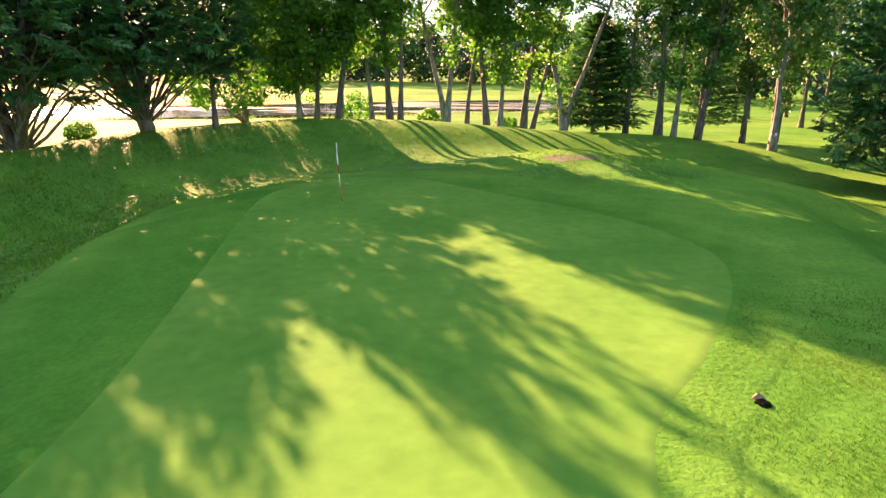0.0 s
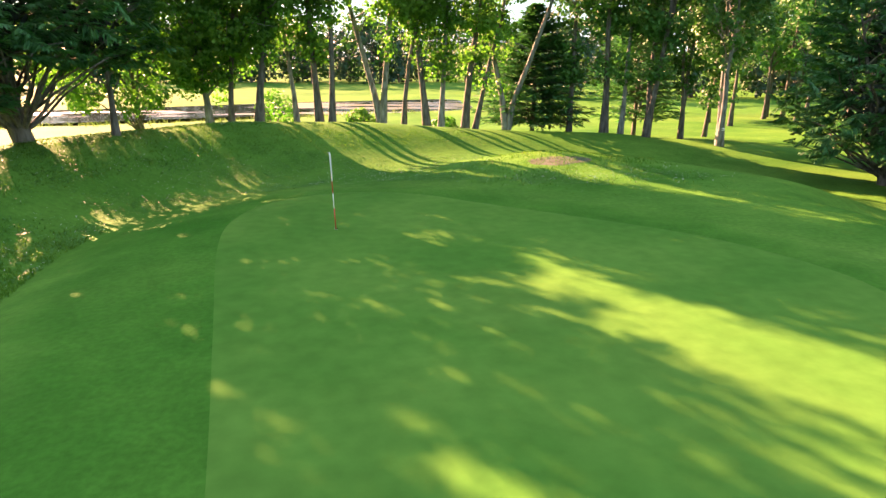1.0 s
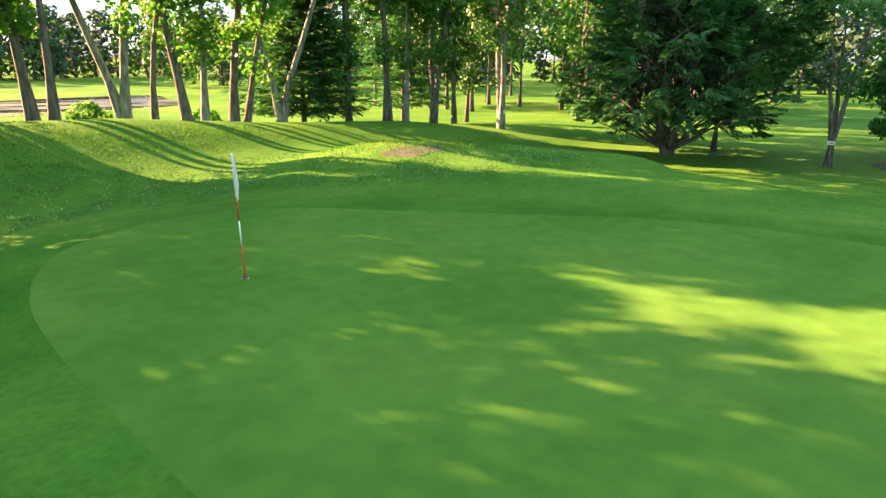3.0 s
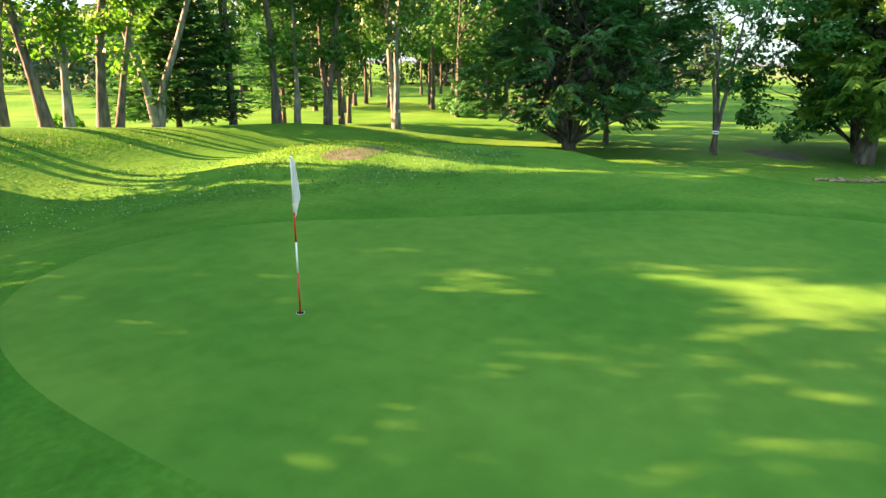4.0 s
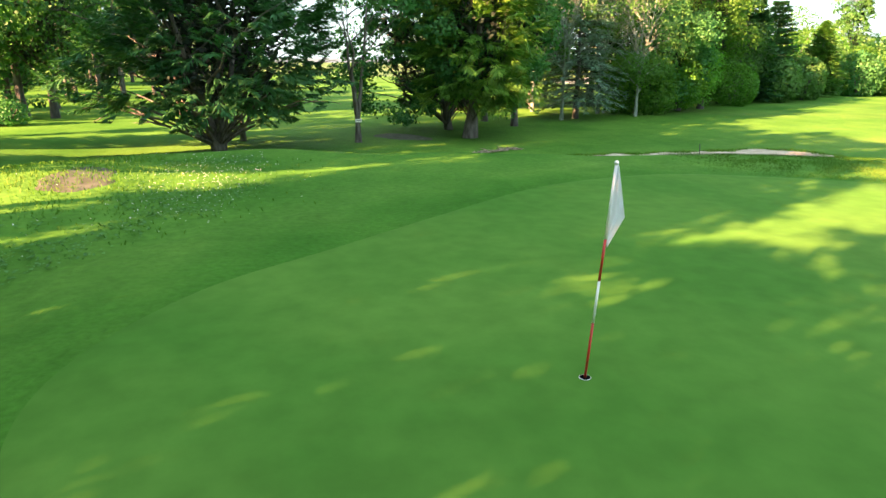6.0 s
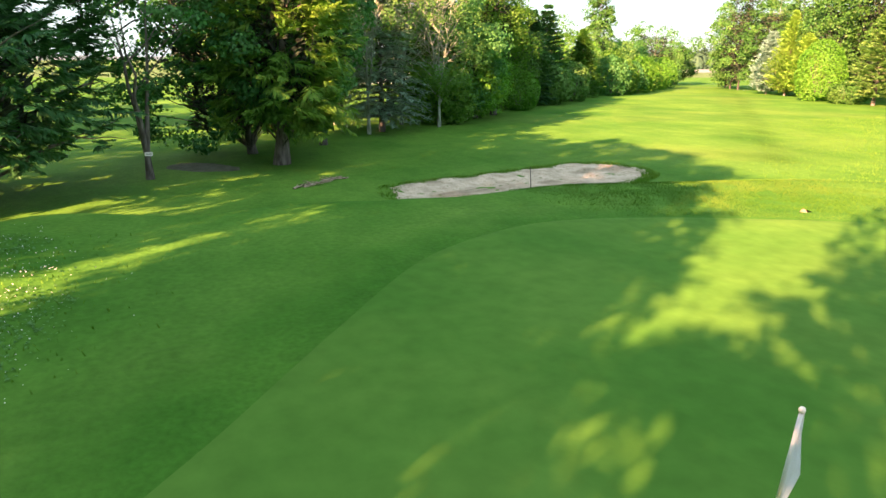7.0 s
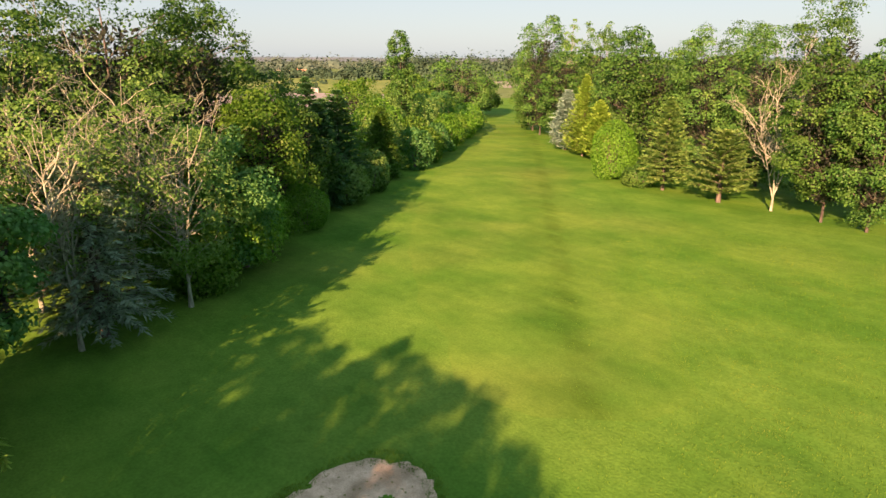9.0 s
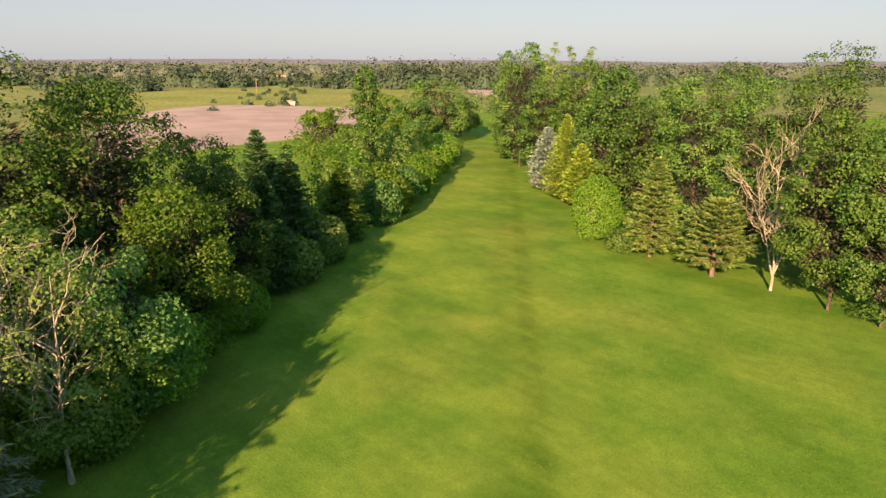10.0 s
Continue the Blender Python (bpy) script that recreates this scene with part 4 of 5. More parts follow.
# bushes behind the bank
for i, (x, y, hgt, r, m) in enumerate([(-6.3, 46.5, 2.8, 1.1, LEAF_LIGHT), (-1.0, 46.5, 1.6, 0.9, LEAF), (4.6, 47.0, 1.3, 0.9, LEAF_LIGHT), (36.4, 46.6, 1.6, 1.2, LEAF_DARK), (41.0, 51.0, 1.5, 1.2, LEAF_DARK), (-28.0, 49.0, 1.2, 1.0, LEAF)]):
    make_bush("small_bush", "small loose bush among the trees", (x, y), hgt, r, 380 + i, m, 1400, 0.2, 0.25, "small bushes")
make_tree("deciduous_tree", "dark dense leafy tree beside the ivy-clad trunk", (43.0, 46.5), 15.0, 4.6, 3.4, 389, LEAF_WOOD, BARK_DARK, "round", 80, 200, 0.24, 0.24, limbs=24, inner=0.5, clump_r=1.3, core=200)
make_tree("ivy_tree", "thick trunk wrapped in dark ivy", (44.2, 49.3), 13.0, 2.2, 0.4, 390, LEAF_DARK, BARK, "column", 70, 110, 0.26, 0.35, clump_r=0.6)
make_tree("ivy_tree", "thick trunk wrapped in dark ivy", (47.0, 51.5), 13.0, 1.4, 0.4, 391, LEAF_DARK, BARK, "column", 60, 110, 0.24, 0.3, clump_r=0.5)

# grove beyond the bank and far trees, copies of a few
rng = np.random.default_rng(7)
kinds = [make_tree("deciduous_tree", "tall slender leafy tree of the open grove", (36.0 + 4 * i, 47.0 + 2.5 * (i % 2)), 15.0 + i, 3.8, 5.2, 400 + i, (LEAF_WOOD, LEAF_DARK, LEAF_WOOD)[i], BARK, "oval", 50, 90, 0.36, 0.2, group="open grove", limbs=12) for i in range(3)]
for i in range(34):
    x, y = rng.uniform(33, 105), rng.uniform(47, 80)
    copy_thing(kinds[i % 3], pose(x, y, gz(x, y) - 0.05, 0, 0, rng.uniform(0, 360)))
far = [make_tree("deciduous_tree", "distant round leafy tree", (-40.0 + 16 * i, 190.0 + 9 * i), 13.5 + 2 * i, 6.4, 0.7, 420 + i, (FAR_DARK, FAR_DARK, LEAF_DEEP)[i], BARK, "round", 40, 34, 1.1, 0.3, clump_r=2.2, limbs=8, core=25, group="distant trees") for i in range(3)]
SPOTS = [(-210 + 5.4 * i + rng.uniform(-2, 2), 188 + rng.uniform(0, 30)) for i in range(58)] + [(-150 + 13 * i + rng.uniform(-5, 5), 205 + rng.uniform(-25, 70)) for i in range(26)] + [(rng.uniform(110, 240), rng.uniform(-30, 130)) for i in range(26)] + [(-70 - 5 * i, 60 + 5 * i) for i in range(6)] + [(30 + 7 * i + rng.uniform(-3, 3), 118 + rng.uniform(-8, 25)) for i in range(18)] + [(105 + rng.uniform(0, 60), rng.uniform(30, 110)) for i in range(12)]
for i, (x, y) in enumerate(SPOTS):
    if x > 60 and abs(y - 22.2 - 0.06 * (x + 9.5)) < 0.13 * (x + 9.5):
        continue
    k = rng.uniform(0.8, 1.25)
    ob = copy_thing(far[i % 3], pose(x, y, gz(x, y) - 0.05, 0, 0, rng.uniform(0, 360)))
    ob.scale = (k, k, k)


def far_woods(name, label, spots, seed, size, per, leaf):
    """Far woodland belts that nobody could count: lumps of foliage."""
    rng = np.random.default_rng(seed)
    at, out, domes = [], [], []
    for x, y, r, h in spots:
        zg = gz(x, y)
        d = unit(rng.normal(0, 1, (per, 3)))
        d[:, 2] = np.abs(d[:, 2])
        at.append(np.array((x, y, zg)) + d * (r, r, h) * rng.uniform(0.6, 1.0, (per, 1)) * (1 + 0.15 * np.sin(4 * d[:, :1] + x) * np.sin(5 * d[:, 1:2] + y)))
        out.append(d)
        for i in range(10):          # a closed dome inside each clump
            for j in range(3):
                ring = []
                for u, w in ((i, j), (i + 1, j), (i + 1, j + 1), (i, j + 1)):
                    a, b = u * math.pi / 5, w * math.pi / 6
                    k = 0.55 + 0.08 * math.sin(3 * a + x)
                    ring.append((x + r * k * math.cos(a) * math.cos(b), y + r * k * math.sin(a) * math.cos(b), zg + h * 0.58 * math.sin(b)))
                domes.append(ring)
    q = np.concatenate([leaves(rng, np.concatenate(at), size, np.concatenate(out) * 2.5, 0.4, 0.9), np.array(domes)])
    tagged(new(name, quads_mesh(name, q, leaf)), label, "woodland", kind="stuff")


far_dir, far_q = np.array((0.712, -0.703)), np.array((0.703, 0.712))      # out over the plain, and to its left


def belt(depths, across, n, radius, height):
    """Spots of a woodland belt: depth range and share to the left of the line over the plain."""
    out = []
    for _ in range(n):
        d = rng.uniform(*depths)
        p = np.array((8.0, 7.0)) + far_dir * d + far_q * rng.uniform(*across) * d
        k = (0.45 + 1.1 * sm(-0.45, 0.5, np.array(noise.noise((p[0] * 0.011, p[1] * 0.011, 2.0))))) * rng.uniform(0.75, 1.25)
        out.append((p[0], p[1], radius * k, height * k * rng.uniform(0.8, 1.2)))
    return out


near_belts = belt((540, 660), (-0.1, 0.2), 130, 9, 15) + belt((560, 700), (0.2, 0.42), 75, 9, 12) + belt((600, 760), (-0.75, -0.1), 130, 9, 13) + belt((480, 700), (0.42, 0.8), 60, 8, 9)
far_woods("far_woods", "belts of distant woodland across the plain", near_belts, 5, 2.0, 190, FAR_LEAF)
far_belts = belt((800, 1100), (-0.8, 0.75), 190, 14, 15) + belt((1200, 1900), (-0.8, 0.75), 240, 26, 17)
far_woods("far_woods", "belts of woodland near the horizon, their leaf colour tinted with haze", far_belts, 8, 4.2, 80, FAR_HAZE)
hedges = []
for i in range(30):
    hedges.append((300 + 6 * i + rng.uniform(-10, 10), -150 - 4 * i + rng.uniform(-30, 30), rng.uniform(1.5, 4), rng.uniform(2, 4)))
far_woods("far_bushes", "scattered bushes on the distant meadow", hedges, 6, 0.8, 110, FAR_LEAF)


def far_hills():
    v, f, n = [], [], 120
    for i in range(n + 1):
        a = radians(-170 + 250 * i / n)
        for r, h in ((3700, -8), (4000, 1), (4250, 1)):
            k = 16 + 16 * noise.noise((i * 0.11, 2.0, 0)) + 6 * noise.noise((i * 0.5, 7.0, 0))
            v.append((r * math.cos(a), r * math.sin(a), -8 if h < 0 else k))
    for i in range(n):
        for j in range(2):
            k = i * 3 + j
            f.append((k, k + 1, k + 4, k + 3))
    tagged(new("far_hills", mesh_of("far_hills", v, f, FAR_HILL, True)), "low wooded hills on the horizon, tinted blue-grey with haze", "hills", kind="structure")


# Blue-grey because the haze over the hills is put into their colour.
FAR_HILL = plain_material("haze_tinted_hills", (0.1, 0.155, 0.19), (0.125, 0.18, 0.215), 0.004, 1.0, 0.0)
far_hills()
# ---------------------------------------------------------------- flag, hole and other small things
def lathe(profile, sides=20, at=(0, 0, 0)):
    v, f = [], []
    for r, z in profile:
        v += [(at[0] + r * math.cos(2 * math.pi * k / sides), at[1] + r * math.sin(2 * math.pi * k / sides), at[2] + z) for k in range(sides)]
    for i in range(len(profile) - 1):
        for k in range(sides):
            f.append((i * sides + k, i * sides + (k + 1) % sides, (i + 1) * sides + (k + 1) % sides, (i + 1) * sides + k))
    return v, f


def flagstick():
    x, y = -3.51, 21.91
    z = gz(x, y) + 0.03
    root = new("flagstick")
    root.location = (x, y, z)
    root.rotation_euler = Vector((-0.085, -0.102, 2.03)).to_track_quat("Z", "Y").to_euler()
    tagged(root, "thin red and white golf flagstick with a limp white flag", "flagstick")
    marks = [(-0.08, 0.575, RED, "red_band"), (0.575, 0.99, WHITE, "white_band"), (0.99, 1.385, RED, "red_band"), (1.385, 2.05, WHITE, "white_band")]
    for a, b, m, name in marks:
        v, f = lathe([(0.0, a), (0.0125, a), (0.0125, b), (0.0, b)], 12)
        part(name, mesh_of(name, v, f, m, True), root)
    v, f = lathe([(0.0, 2.05), (0.018, 2.05), (0.02, 2.065), (0.014, 2.08), (0.0, 2.085)], 12)
    part("finial", mesh_of("finial", v, f, WHITE, True), root)
    v, f, rows, cols = [], [], 26, 14
    for i in range(rows + 1):
        s = i / rows
        zz = 2.04 - 0.64 * s
        wide = 0.025 + 0.105 * min(1, s / 0.58) if s < 0.6 else 0.13 * (1 - (s - 0.6) / 0.4) + 0.012
        for j in range(cols + 1):
            u = j / cols
            fold = 0.022 * math.sin(u * 9 + s * 2.5) * min(1, u * 3)
            drop = 0.09 * u * s
            v.append((0.013 + wide * u * 0.6 + 0.6 * fold, -0.78 * wide * u + 0.5 * fold, zz - drop))
    for i in range(rows):
        for j in range(cols):
            k = i * (cols + 1) + j
            f.append((k, k + 1, k + cols + 2, k + cols + 1))
    me = mesh_of("flag", v, f, CLOTH, True)
    fl = part("flag", me, root, "limp white cloth flag")
    sol = fl.modifiers.new("thickness", "SOLIDIFY")
    sol.thickness = 0.003
    cup = new("hole_cup")
    cup.location = (x, y, z)
    tagged(cup, "dark golf hole with a white liner rim", "hole")
    v, f = lathe([(0.057, 0.003), (0.054, 0.005), (0.0525, 0.002)], 24)
    part("rim", mesh_of("rim", v, f, WHITE, True), cup)
    # a black disc on the turf paints the cup's inner shade
    v, f = lathe([(0.053, 0.004), (0.0, 0.0035)], 24)
    part("shade_disc", mesh_of("shade_disc", v, f, HOLE_SHADE, True), cup)


flagstick()


def plate(xyz, away, label, size=(0.34, 0.17)):
    """A small white marker plate on a trunk; the writing is a plain bar."""
    root = new("marker_plate")
    root.location = xyz
    root.rotation_euler = (0, 0, math.atan2(away[1], away[0]) + math.pi / 2)
    tagged(root, label, "sign")
    for name, w, h, d0, d1, m in (("board", size[0], size[1], -0.015, 0.015, WHITE), ("writing_bar", size[0] * 0.7, size[1] * 0.22, -0.019, -0.016, STEEL)):
        bm = bmesh.new()
        bmesh.ops.create_cube(bm, size=1.0, matrix=Matrix.Translation((0, (d0 + d1) / 2, 0)) @ Matrix.Diagonal((w, d1 - d0, h, 1)))
        bmesh.ops.bevel(bm, geom=bm.edges[:], offset=min(0.004, (d1 - d0) * 0.3), segments=1, affect="EDGES")
        me = bpy.data.meshes.new(name)
        bm.to_mesh(me)
        bm.free()
        me.materials.append(m)
        part(name, me, root)


plate((21.25, 41.15, -0.1), (-0.75, -0.65), "small white marker plate nailed to a trunk")
plate((26.17, 23.9, -0.62), (-0.99, -0.05), "small white marker plate nailed to the forked trunk")


def rake():
    x, y = 16.5, 9.5
    root = new("bunker_rake")
    root.location = (x, y, gz(x, y) + 0.02)
    tagged(root, "dark bunker rake standing in the sand", "rake")
    w = Wood()
    w.stem([(0, 0, 0), (0.02, 0.03, 0.45), (0.03, 0.06, 0.95)], [0.018, 0.018, 0.018], 8)
    part("handle", mesh_of("handle", np.concatenate(w.v), w.f, STEEL, True), root)
    w = Wood()
    w.stem([(-0.25, 0, 0.03), (0.25, 0, 0.03)], [0.015, 0.015], 6)
    for k in range(9):
        w.stem([(-0.24 + 0.06 * k, 0, 0.03), (-0.24 + 0.06 * k, 0.02, -0.05)], [0.007, 0.004], 5)
    part("head", mesh_of("head", np.concatenate(w.v), w.f, STEEL, True), root)


rake()


def dry_branches():
    rng = np.random.default_rng(31)
    for k in range(5):
        x, y = 20.8 + 0.36 * k + rng.uniform(-0.15, 0.15), 18.8 - 0.56 * k + rng.uniform(-0.15, 0.15)
        root = new("fallen_branch")
        root.location = (x, y, gz(x, y))
        tagged(root, "dry pale fallen branch on the shaded grass", "branch", "fallen branches")
        w = Wood()
        a = rng.uniform(-1.35, -0.65)
        e = np.array((math.cos(a), math.sin(a), 0)) * rng.uniform(0.9, 1.7)
        p = limb(rng, (0, 0, 0.03), (e[0], e[1], 0.05), 0.02)
        w.stem(p, np.linspace(0.055, 0.022, 6), 7)
        for _ in range(6):
            q = p[rng.integers(1, 6)]
            w.stem(limb(rng, q, q + (rng.uniform(-0.4, 0.4), rng.uniform(-0.4, 0.4), rng.uniform(0, 0.12)), 0.02, 4), np.linspace(0.03, 0.012, 4), 5)
        part("stem", mesh_of("stem", np.concatenate(w.v), w.f, DRY_WOOD, True), root)


dry_branches()


def mole_hole():
    x, y = 4.86, 8.6
    root = new("dug_hole")
    root.location = (x, y, gz(x, y))
    tagged(root, "small dark dug hole with brown spoil beside the green", "hole")
    rng = np.random.default_rng(3)
    # a low near-black cap paints the shade of the dug hole
    v, f = lathe([(0.13, 0.0), (0.1, 0.03), (0.075, 0.045), (0.0, 0.04)], 18)
    v = [(a * rng.uniform(0.8, 1.25), b * rng.uniform(0.7, 1.1) - 0.03, c * rng.uniform(0.8, 1.2)) for a, b, c in v]
    part("shade_cap", mesh_of("shade_cap", v, f, HOLE_SHADE, True), root)
    v, f = lathe([(0.1, 0.0), (0.075, 0.05), (0.04, 0.085), (0.0, 0.095)], 14)
    v = [(a * rng.uniform(0.8, 1.25), b * rng.uniform(0.5, 0.75) + 0.1, c * rng.uniform(0.8, 1.2)) for a, b, c in v]
    part("spoil", mesh_of("spoil", v, f, SPOIL, True), root, "small heap of sandy brown spoil")


mole_hole()


def house(xy, turn, size, label):
    root = new("house")
    root.location = (xy[0], xy[1], gz(*xy))
    root.rotation_euler = (0, 0, radians(turn))
    tagged(root, label, "house")
    w, d, h = size
    v = [(sx * w / 2, sy * d / 2, z) for z in (0, h) for sx, sy in ((-1, -1), (1, -1), (1, 1), (-1, 1))] + [(-w / 2, 0, h + d * 0.25), (w / 2, 0, h + d * 0.25)]
    f = [(0, 1, 5, 4), (1, 2, 6, 5), (2, 3, 7, 6), (3, 0, 4, 7), (5, 6, 9), (7, 4, 8)]
    part("wall", mesh_of("wall", v, f, RENDER), root)
    e, t = 0.6, 0.25
    r = []
    for dz in (0, t):
        r += [(-w / 2 - e, -d / 2 - e, h - 0.15 + dz), (w / 2 + e, -d / 2 - e, h - 0.15 + dz), (w / 2 + e, 0, h + d * 0.25 + 0.1 + dz), (-w / 2 - e, 0, h + d * 0.25 + 0.1 + dz), (w / 2 + e, d / 2 + e, h - 0.15 + dz), (-w / 2 - e, d / 2 + e, h - 0.15 + dz)]
    fr = [(6, 7, 8, 9), (9, 8, 10, 11), (0, 3, 2, 1), (3, 5, 4, 2), (0, 1, 7, 6), (5, 11, 10, 4), (1, 2, 8, 7), (2, 4, 10, 8), (0, 6, 9, 3), (3, 9, 11, 5)]
    part("roof", mesh_of("roof", r, fr, TILES), root)
    for k in range(4):
        x = -w / 2 + w * (k + 0.5) / 4
        for sy in (-1, 1):
            b = sy * (d / 2 + 0.04)
            part("window", mesh_of("window", [(x - 0.6, b, 1.0), (x + 0.6, b, 1.0), (x + 0.6, b, 2.4), (x - 0.6, b, 2.4)], [(0, 1, 2, 3)], STEEL), root)


house((719, -400), 60, (17, 8, 3.6), "distant pale farmhouse with a terracotta roof")
house((735, -425), 40, (10, 7, 3), "distant pale farmhouse annex with a terracotta roof")
house((640, -705), 60, (16, 8, 3.5), "distant pale house with a terracotta roof")


def pole():
    x, y = 450.0, -233.0
    root = new("utility_pole")
    root.location = (x, y, gz(x, y))
    tagged(root, "weathered wooden utility pole on the meadow", "pole")
    w = Wood()
    w.stem([(0, 0, 0), (0, 0, 11)], [0.3, 0.22], 8)
    part("post", mesh_of("post", np.concatenate(w.v), w.f, BARK_PALE, True), root)
    w = Wood()
    w.stem([(-1.4, -1.4, 9.6), (1.4, 1.4, 9.6)], [0.16, 0.16], 6)
    part("crossarm", mesh_of("crossarm", np.concatenate(w.v), w.f, BARK_PALE, True), root)


pole()


def shed():
    x, y = 313.0, -178.0
    root = new("shed")
    root.location = (x, y, gz(x, y))
    root.rotation_euler = (0, 0, radians(-30))
    tagged(root, "small grey field shelter on the meadow", "shed")
    v = [(a, b, c) for c in (0, 2.2) for a, b in ((-4, -2), (4, -2), (4, 2), (-4, 2))]
    part("wall", mesh_of("wall", v, [(0, 1, 5, 4), (1, 2, 6, 5), (2, 3, 7, 6), (3, 0, 4, 7)], GREYMETAL), root)
    v = [(-4.4, -2.4, 2.2), (4.4, -2.4, 2.2), (4.4, 2.4, 2.8), (-4.4, 2.4, 2.8), (-4.4, -2.4, 2.35), (4.4, -2.4, 2.35), (4.4, 2.4, 2.95), (-4.4, 2.4, 2.95)]
    part("roof", mesh_of("roof", v, [(3, 2, 1, 0), (4, 5, 6, 7), (0, 1, 5, 4), (1, 2, 6, 5), (2, 3, 7, 6), (3, 0, 4, 7)], GREYMETAL), root)


shed()


# ---------------------------------------------------------------- grass blades, clover, reeds
def inside(px, py, outline):
    o = smooth_outline(outline, 120)
    res = np.zeros(len(px), bool)
    j = len(o) - 1
    for i in range(len(o)):
        (ax, ay), (bx, by) = o[i], o[j]
        res ^= ((ay > py) != (by > py)) & (px < (bx - ax) * (py - ay) / (by - ay + 1e-12) + ax)
        j = i
    return res


def blades(name, label, x0, x1, y0, y1, count, height, width, seed, keep, material):
    """Grass blades over a rectangle, bunched by a noise, as one mesh."""
    rng = np.random.default_rng(seed)
    x, y = rng.uniform(x0, x1, count), rng.uniform(y0, y1, count)
    bunch = np.sin(x * 2.3 + 1.7 * np.sin(y * 1.1)) * np.sin(y * 2.9 + 1.3 * np.sin(x * 1.7)) + rng.normal(0, 0.5, count)
    ok = keep(x, y) & (bunch > -0.5) & (rng.uniform(0, 1, count) < np.minimum(1, np.minimum(np.minimum(x - x0, x1 - x), np.minimum(y - y0, y1 - y)) / 2.5))
    x, y = x[ok], y[ok]
    n = len(x)
    z = ground(x, y)
    base = np.column_stack([x, y, z])
    a = rng.uniform(0, 2 * math.pi, n)
    side = np.column_stack([np.cos(a), np.sin(a), np.zeros(n)]) * width * rng.uniform(0.6, 1.4, (n, 1))
    h = height * rng.uniform(0.4, 1.3, (n, 1))
    b = rng.uniform(0, 2 * math.pi, n)
    tip = base + np.column_stack([np.cos(b), np.sin(b), np.zeros(n)]) * h * rng.uniform(0.2, 0.9, (n, 1)) + (0, 0, 1) * h
    mid = (base + tip) / 2 + (0, 0, 1) * h * 0.15
    q = np.stack([base - side, base + side, mid + side * 0.7, tip], 1)
    tagged(new(name, quads_mesh(name, q, material)), label, "grass", kind="stuff")


blades("rough_grass_blades", "coarse sunlit rough grass beside the green", 2.4, 14.0, 2.5, 14.5, 130000, 0.05, 0.0045, 51,
       lambda x, y: ~inside(x, y, GREEN_LINE) & (np.hypot(x - 3, y - 3) < 14), BLADE)
blades("bank_grass_blades", "unmown grass and clover leaves on the bank", -17.0, 12.0, 24.0, 41.0, 90000, 0.07, 0.011, 52,
       lambda x, y: ~inside(x, y, FRINGE_LINE) & (ground(x, y) > -0.45 + 0.3 * np.abs(np.sin(x * 12.9 + y * 78.2))), BLADE)
blades("bank_grass_blades", "unmown grass on the western bank", -19.0, -7.5, 5.0, 26.0, 60000, 0.1, 0.013, 53, lambda x, y: ~inside(x, y, FRINGE_LINE), BLADE)
blades("bunker_rim_grass", "ragged grass round the bunker rim", 13.4, 22.0, 0.8, 16.4, 100000, 0.1, 0.012, 54,
       lambda x, y: ~inside(x, y, [(17.7 + (a - 17.7) * 0.87, 8.7 + (b - 8.7) * 0.94) for a, b in SAND_LINE]) & inside(x, y, [(17.6 + (a - 17.6) * 1.13, 8.6 + (b - 8.6) * 1.08) for a, b in SAND_LINE]), BLADE)
blades("rough_tufts", "long pale tufts in the rough beside the fairway", 1.0, 32.0, -44.0, 4.0, 90000, 0.08, 0.011, 55,
       lambda x, y: (x * 0.76 + y * 0.65 < 7 + 3 * np.sin(x * 37.0 + y * 53.0)) & ~inside(x, y, GREEN_LINE), BLADE)
blades("pond_reeds", "pale reeds and long grass along the pond", -62.0, 22.0, 62.0, 84.0, 9000, 0.4, 0.03, 56,
       lambda x, y: np.abs(np.hypot((x + 30) / 56, (y - (87 + 0.26 * (x + 30))) / 16.5) - 1.12) < 0.14, REED)


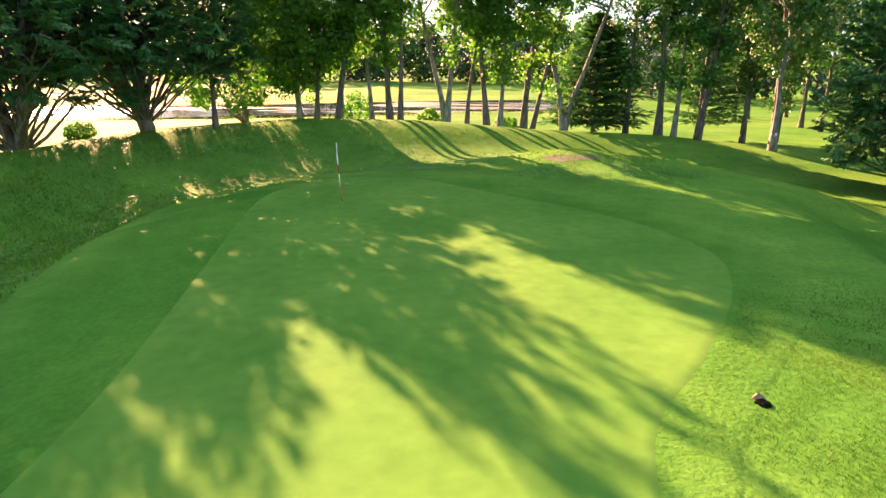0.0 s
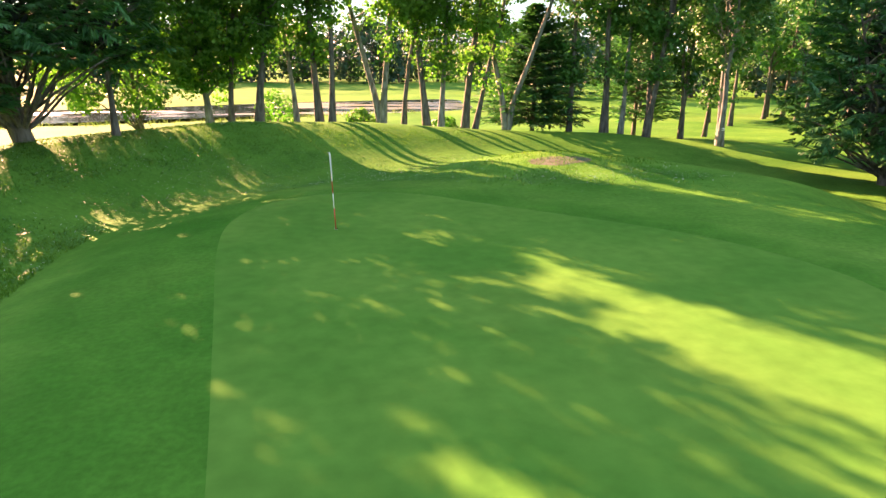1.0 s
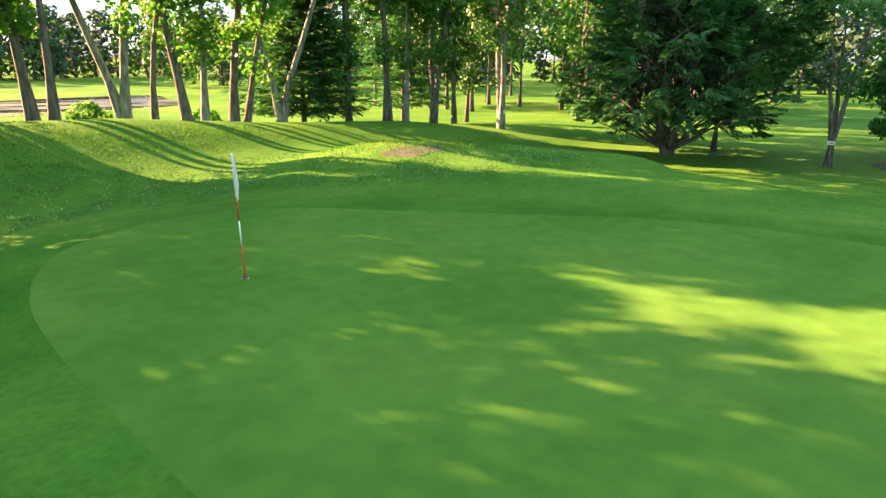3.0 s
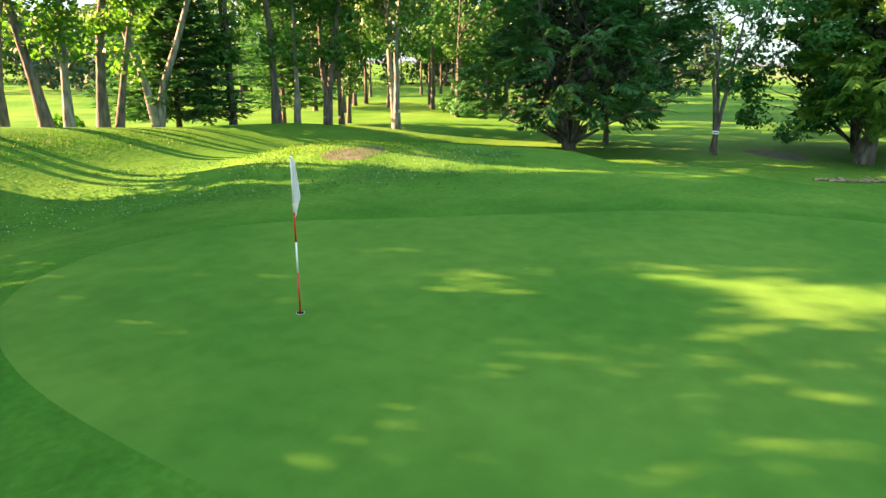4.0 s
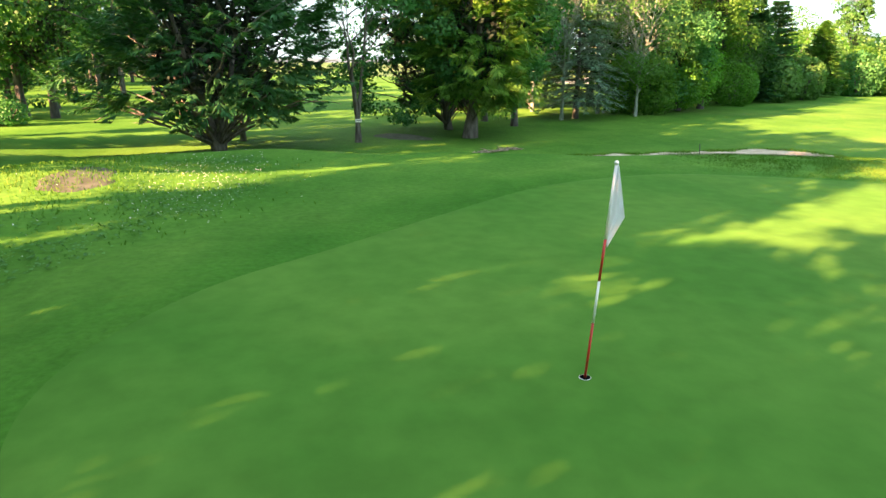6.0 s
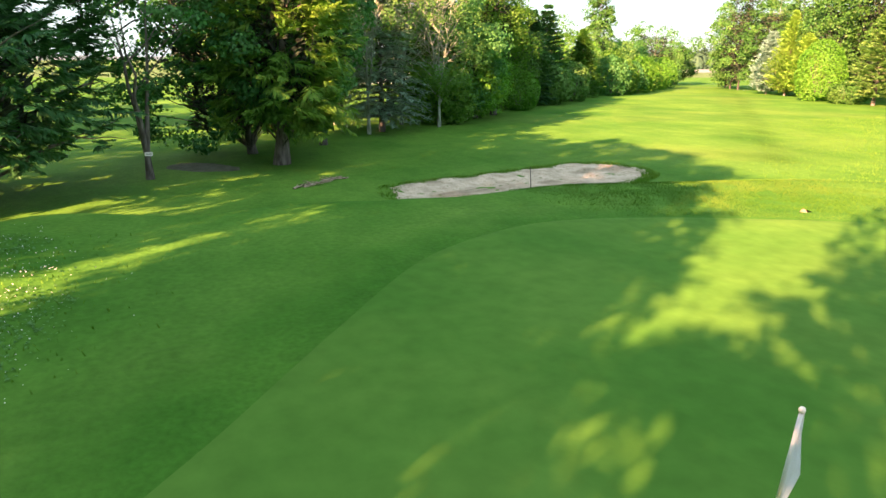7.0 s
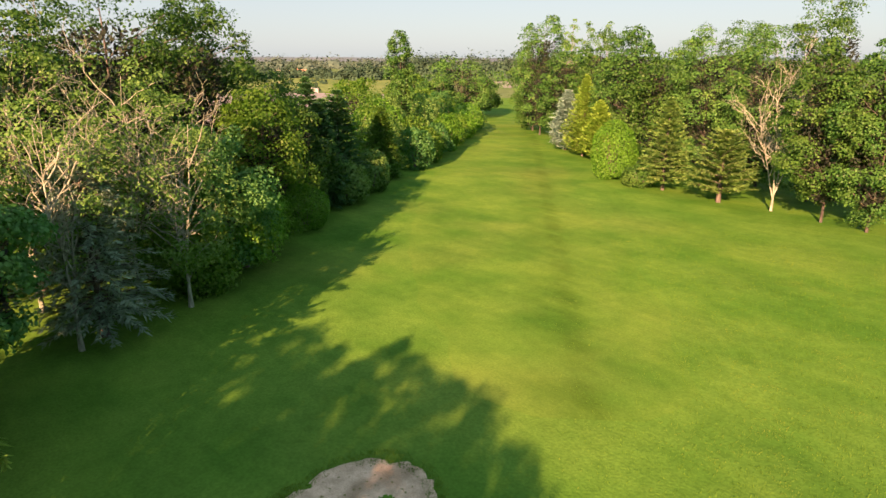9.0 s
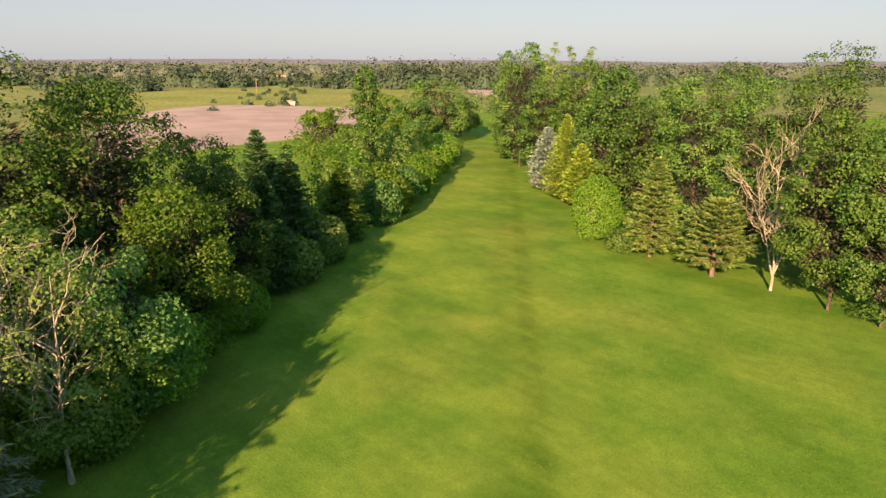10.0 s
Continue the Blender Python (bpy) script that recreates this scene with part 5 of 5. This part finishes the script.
def clover_leaves():
    """Patches of clover and plantain leaves that roughen the foot of the bank."""
    rng = np.random.default_rng(62)
    n = 90000
    x, y = rng.uniform(-17, 12, n), rng.uniform(9, 36, n)
    patch = np.sin(x * 0.9 + 1.3 * np.sin(y * 0.7)) * np.sin(y * 1.1 + 0.9 * np.sin(x * 0.8)) + 0.6 * np.sin(x * 3.1 + y) * np.sin(y * 2.7 - x) + rng.normal(0, 0.35, n)
    west = (x < -8.6 - 0.12 * (y - 10)) & (x > -16)
    north = (y > 27.5) & (x < 4)
    east = (np.hypot((x - 7.0) / 4.5, (y - 27.6) / 1.6) < 1)
    ok = ~inside(x, y, FRINGE_LINE) & (patch > -0.1) & (west | north | east)
    x, y = x[ok], y[ok]
    at = np.column_stack([x, y, ground(x, y) + rng.uniform(0.015, 0.07, len(x))])
    tagged(new("clover_leaves", quads_mesh("clover_leaves", leaves(rng, at, 0.062, np.tile((0.0, 0.0, 2.5), (len(x), 1)), 0.45, 0.9), CLOVER)), "patches of clover leaves on the unmown bank", "clover", kind="stuff")


clover_leaves()


def clover():
    """White clover heads strewn in drifts over the bank."""
    rng = np.random.default_rng(61)
    cx = np.concatenate([rng.normal(-9.5, 3.0, 420), rng.normal(-12.5, 2.5, 400), rng.normal(7.0, 2.2, 420), rng.normal(-1, 3.0, 250)])
    cy = np.concatenate([rng.normal(32.0, 1.6, 420), rng.normal(23.0, 4.0, 400), rng.normal(27.6, 0.8, 420), rng.normal(31.5, 1.3, 250)])
    ok = ~inside(cx, cy, FRINGE_LINE)
    quads = []
    for x, y in zip(cx[ok], cy[ok]):
        r = rng.uniform(0.006, 0.015)
        c = np.array((x, y, gz(x, y) + rng.uniform(0.04, 0.1)))
        e = [np.array(v) * r for v in ((1, 0, 0), (0, 1, 0), (-1, 0, 0), (0, -1, 0), (0, 0, 1), (0, 0, -1))]
        quads += [[c + e[i], c + e[(i + 1) % 4], c + e[4], c + e[4]] for i in range(4)]
    v, f = [], []
    for q in quads:
        k = len(v)
        v += q[:3]
        f.append((k, k + 1, k + 2))
    tagged(new("clover_flowers", mesh_of("clover_flowers", v, f, WHITE)), "white clover flowers strewn over the bank", "flowers", kind="stuff")


clover()
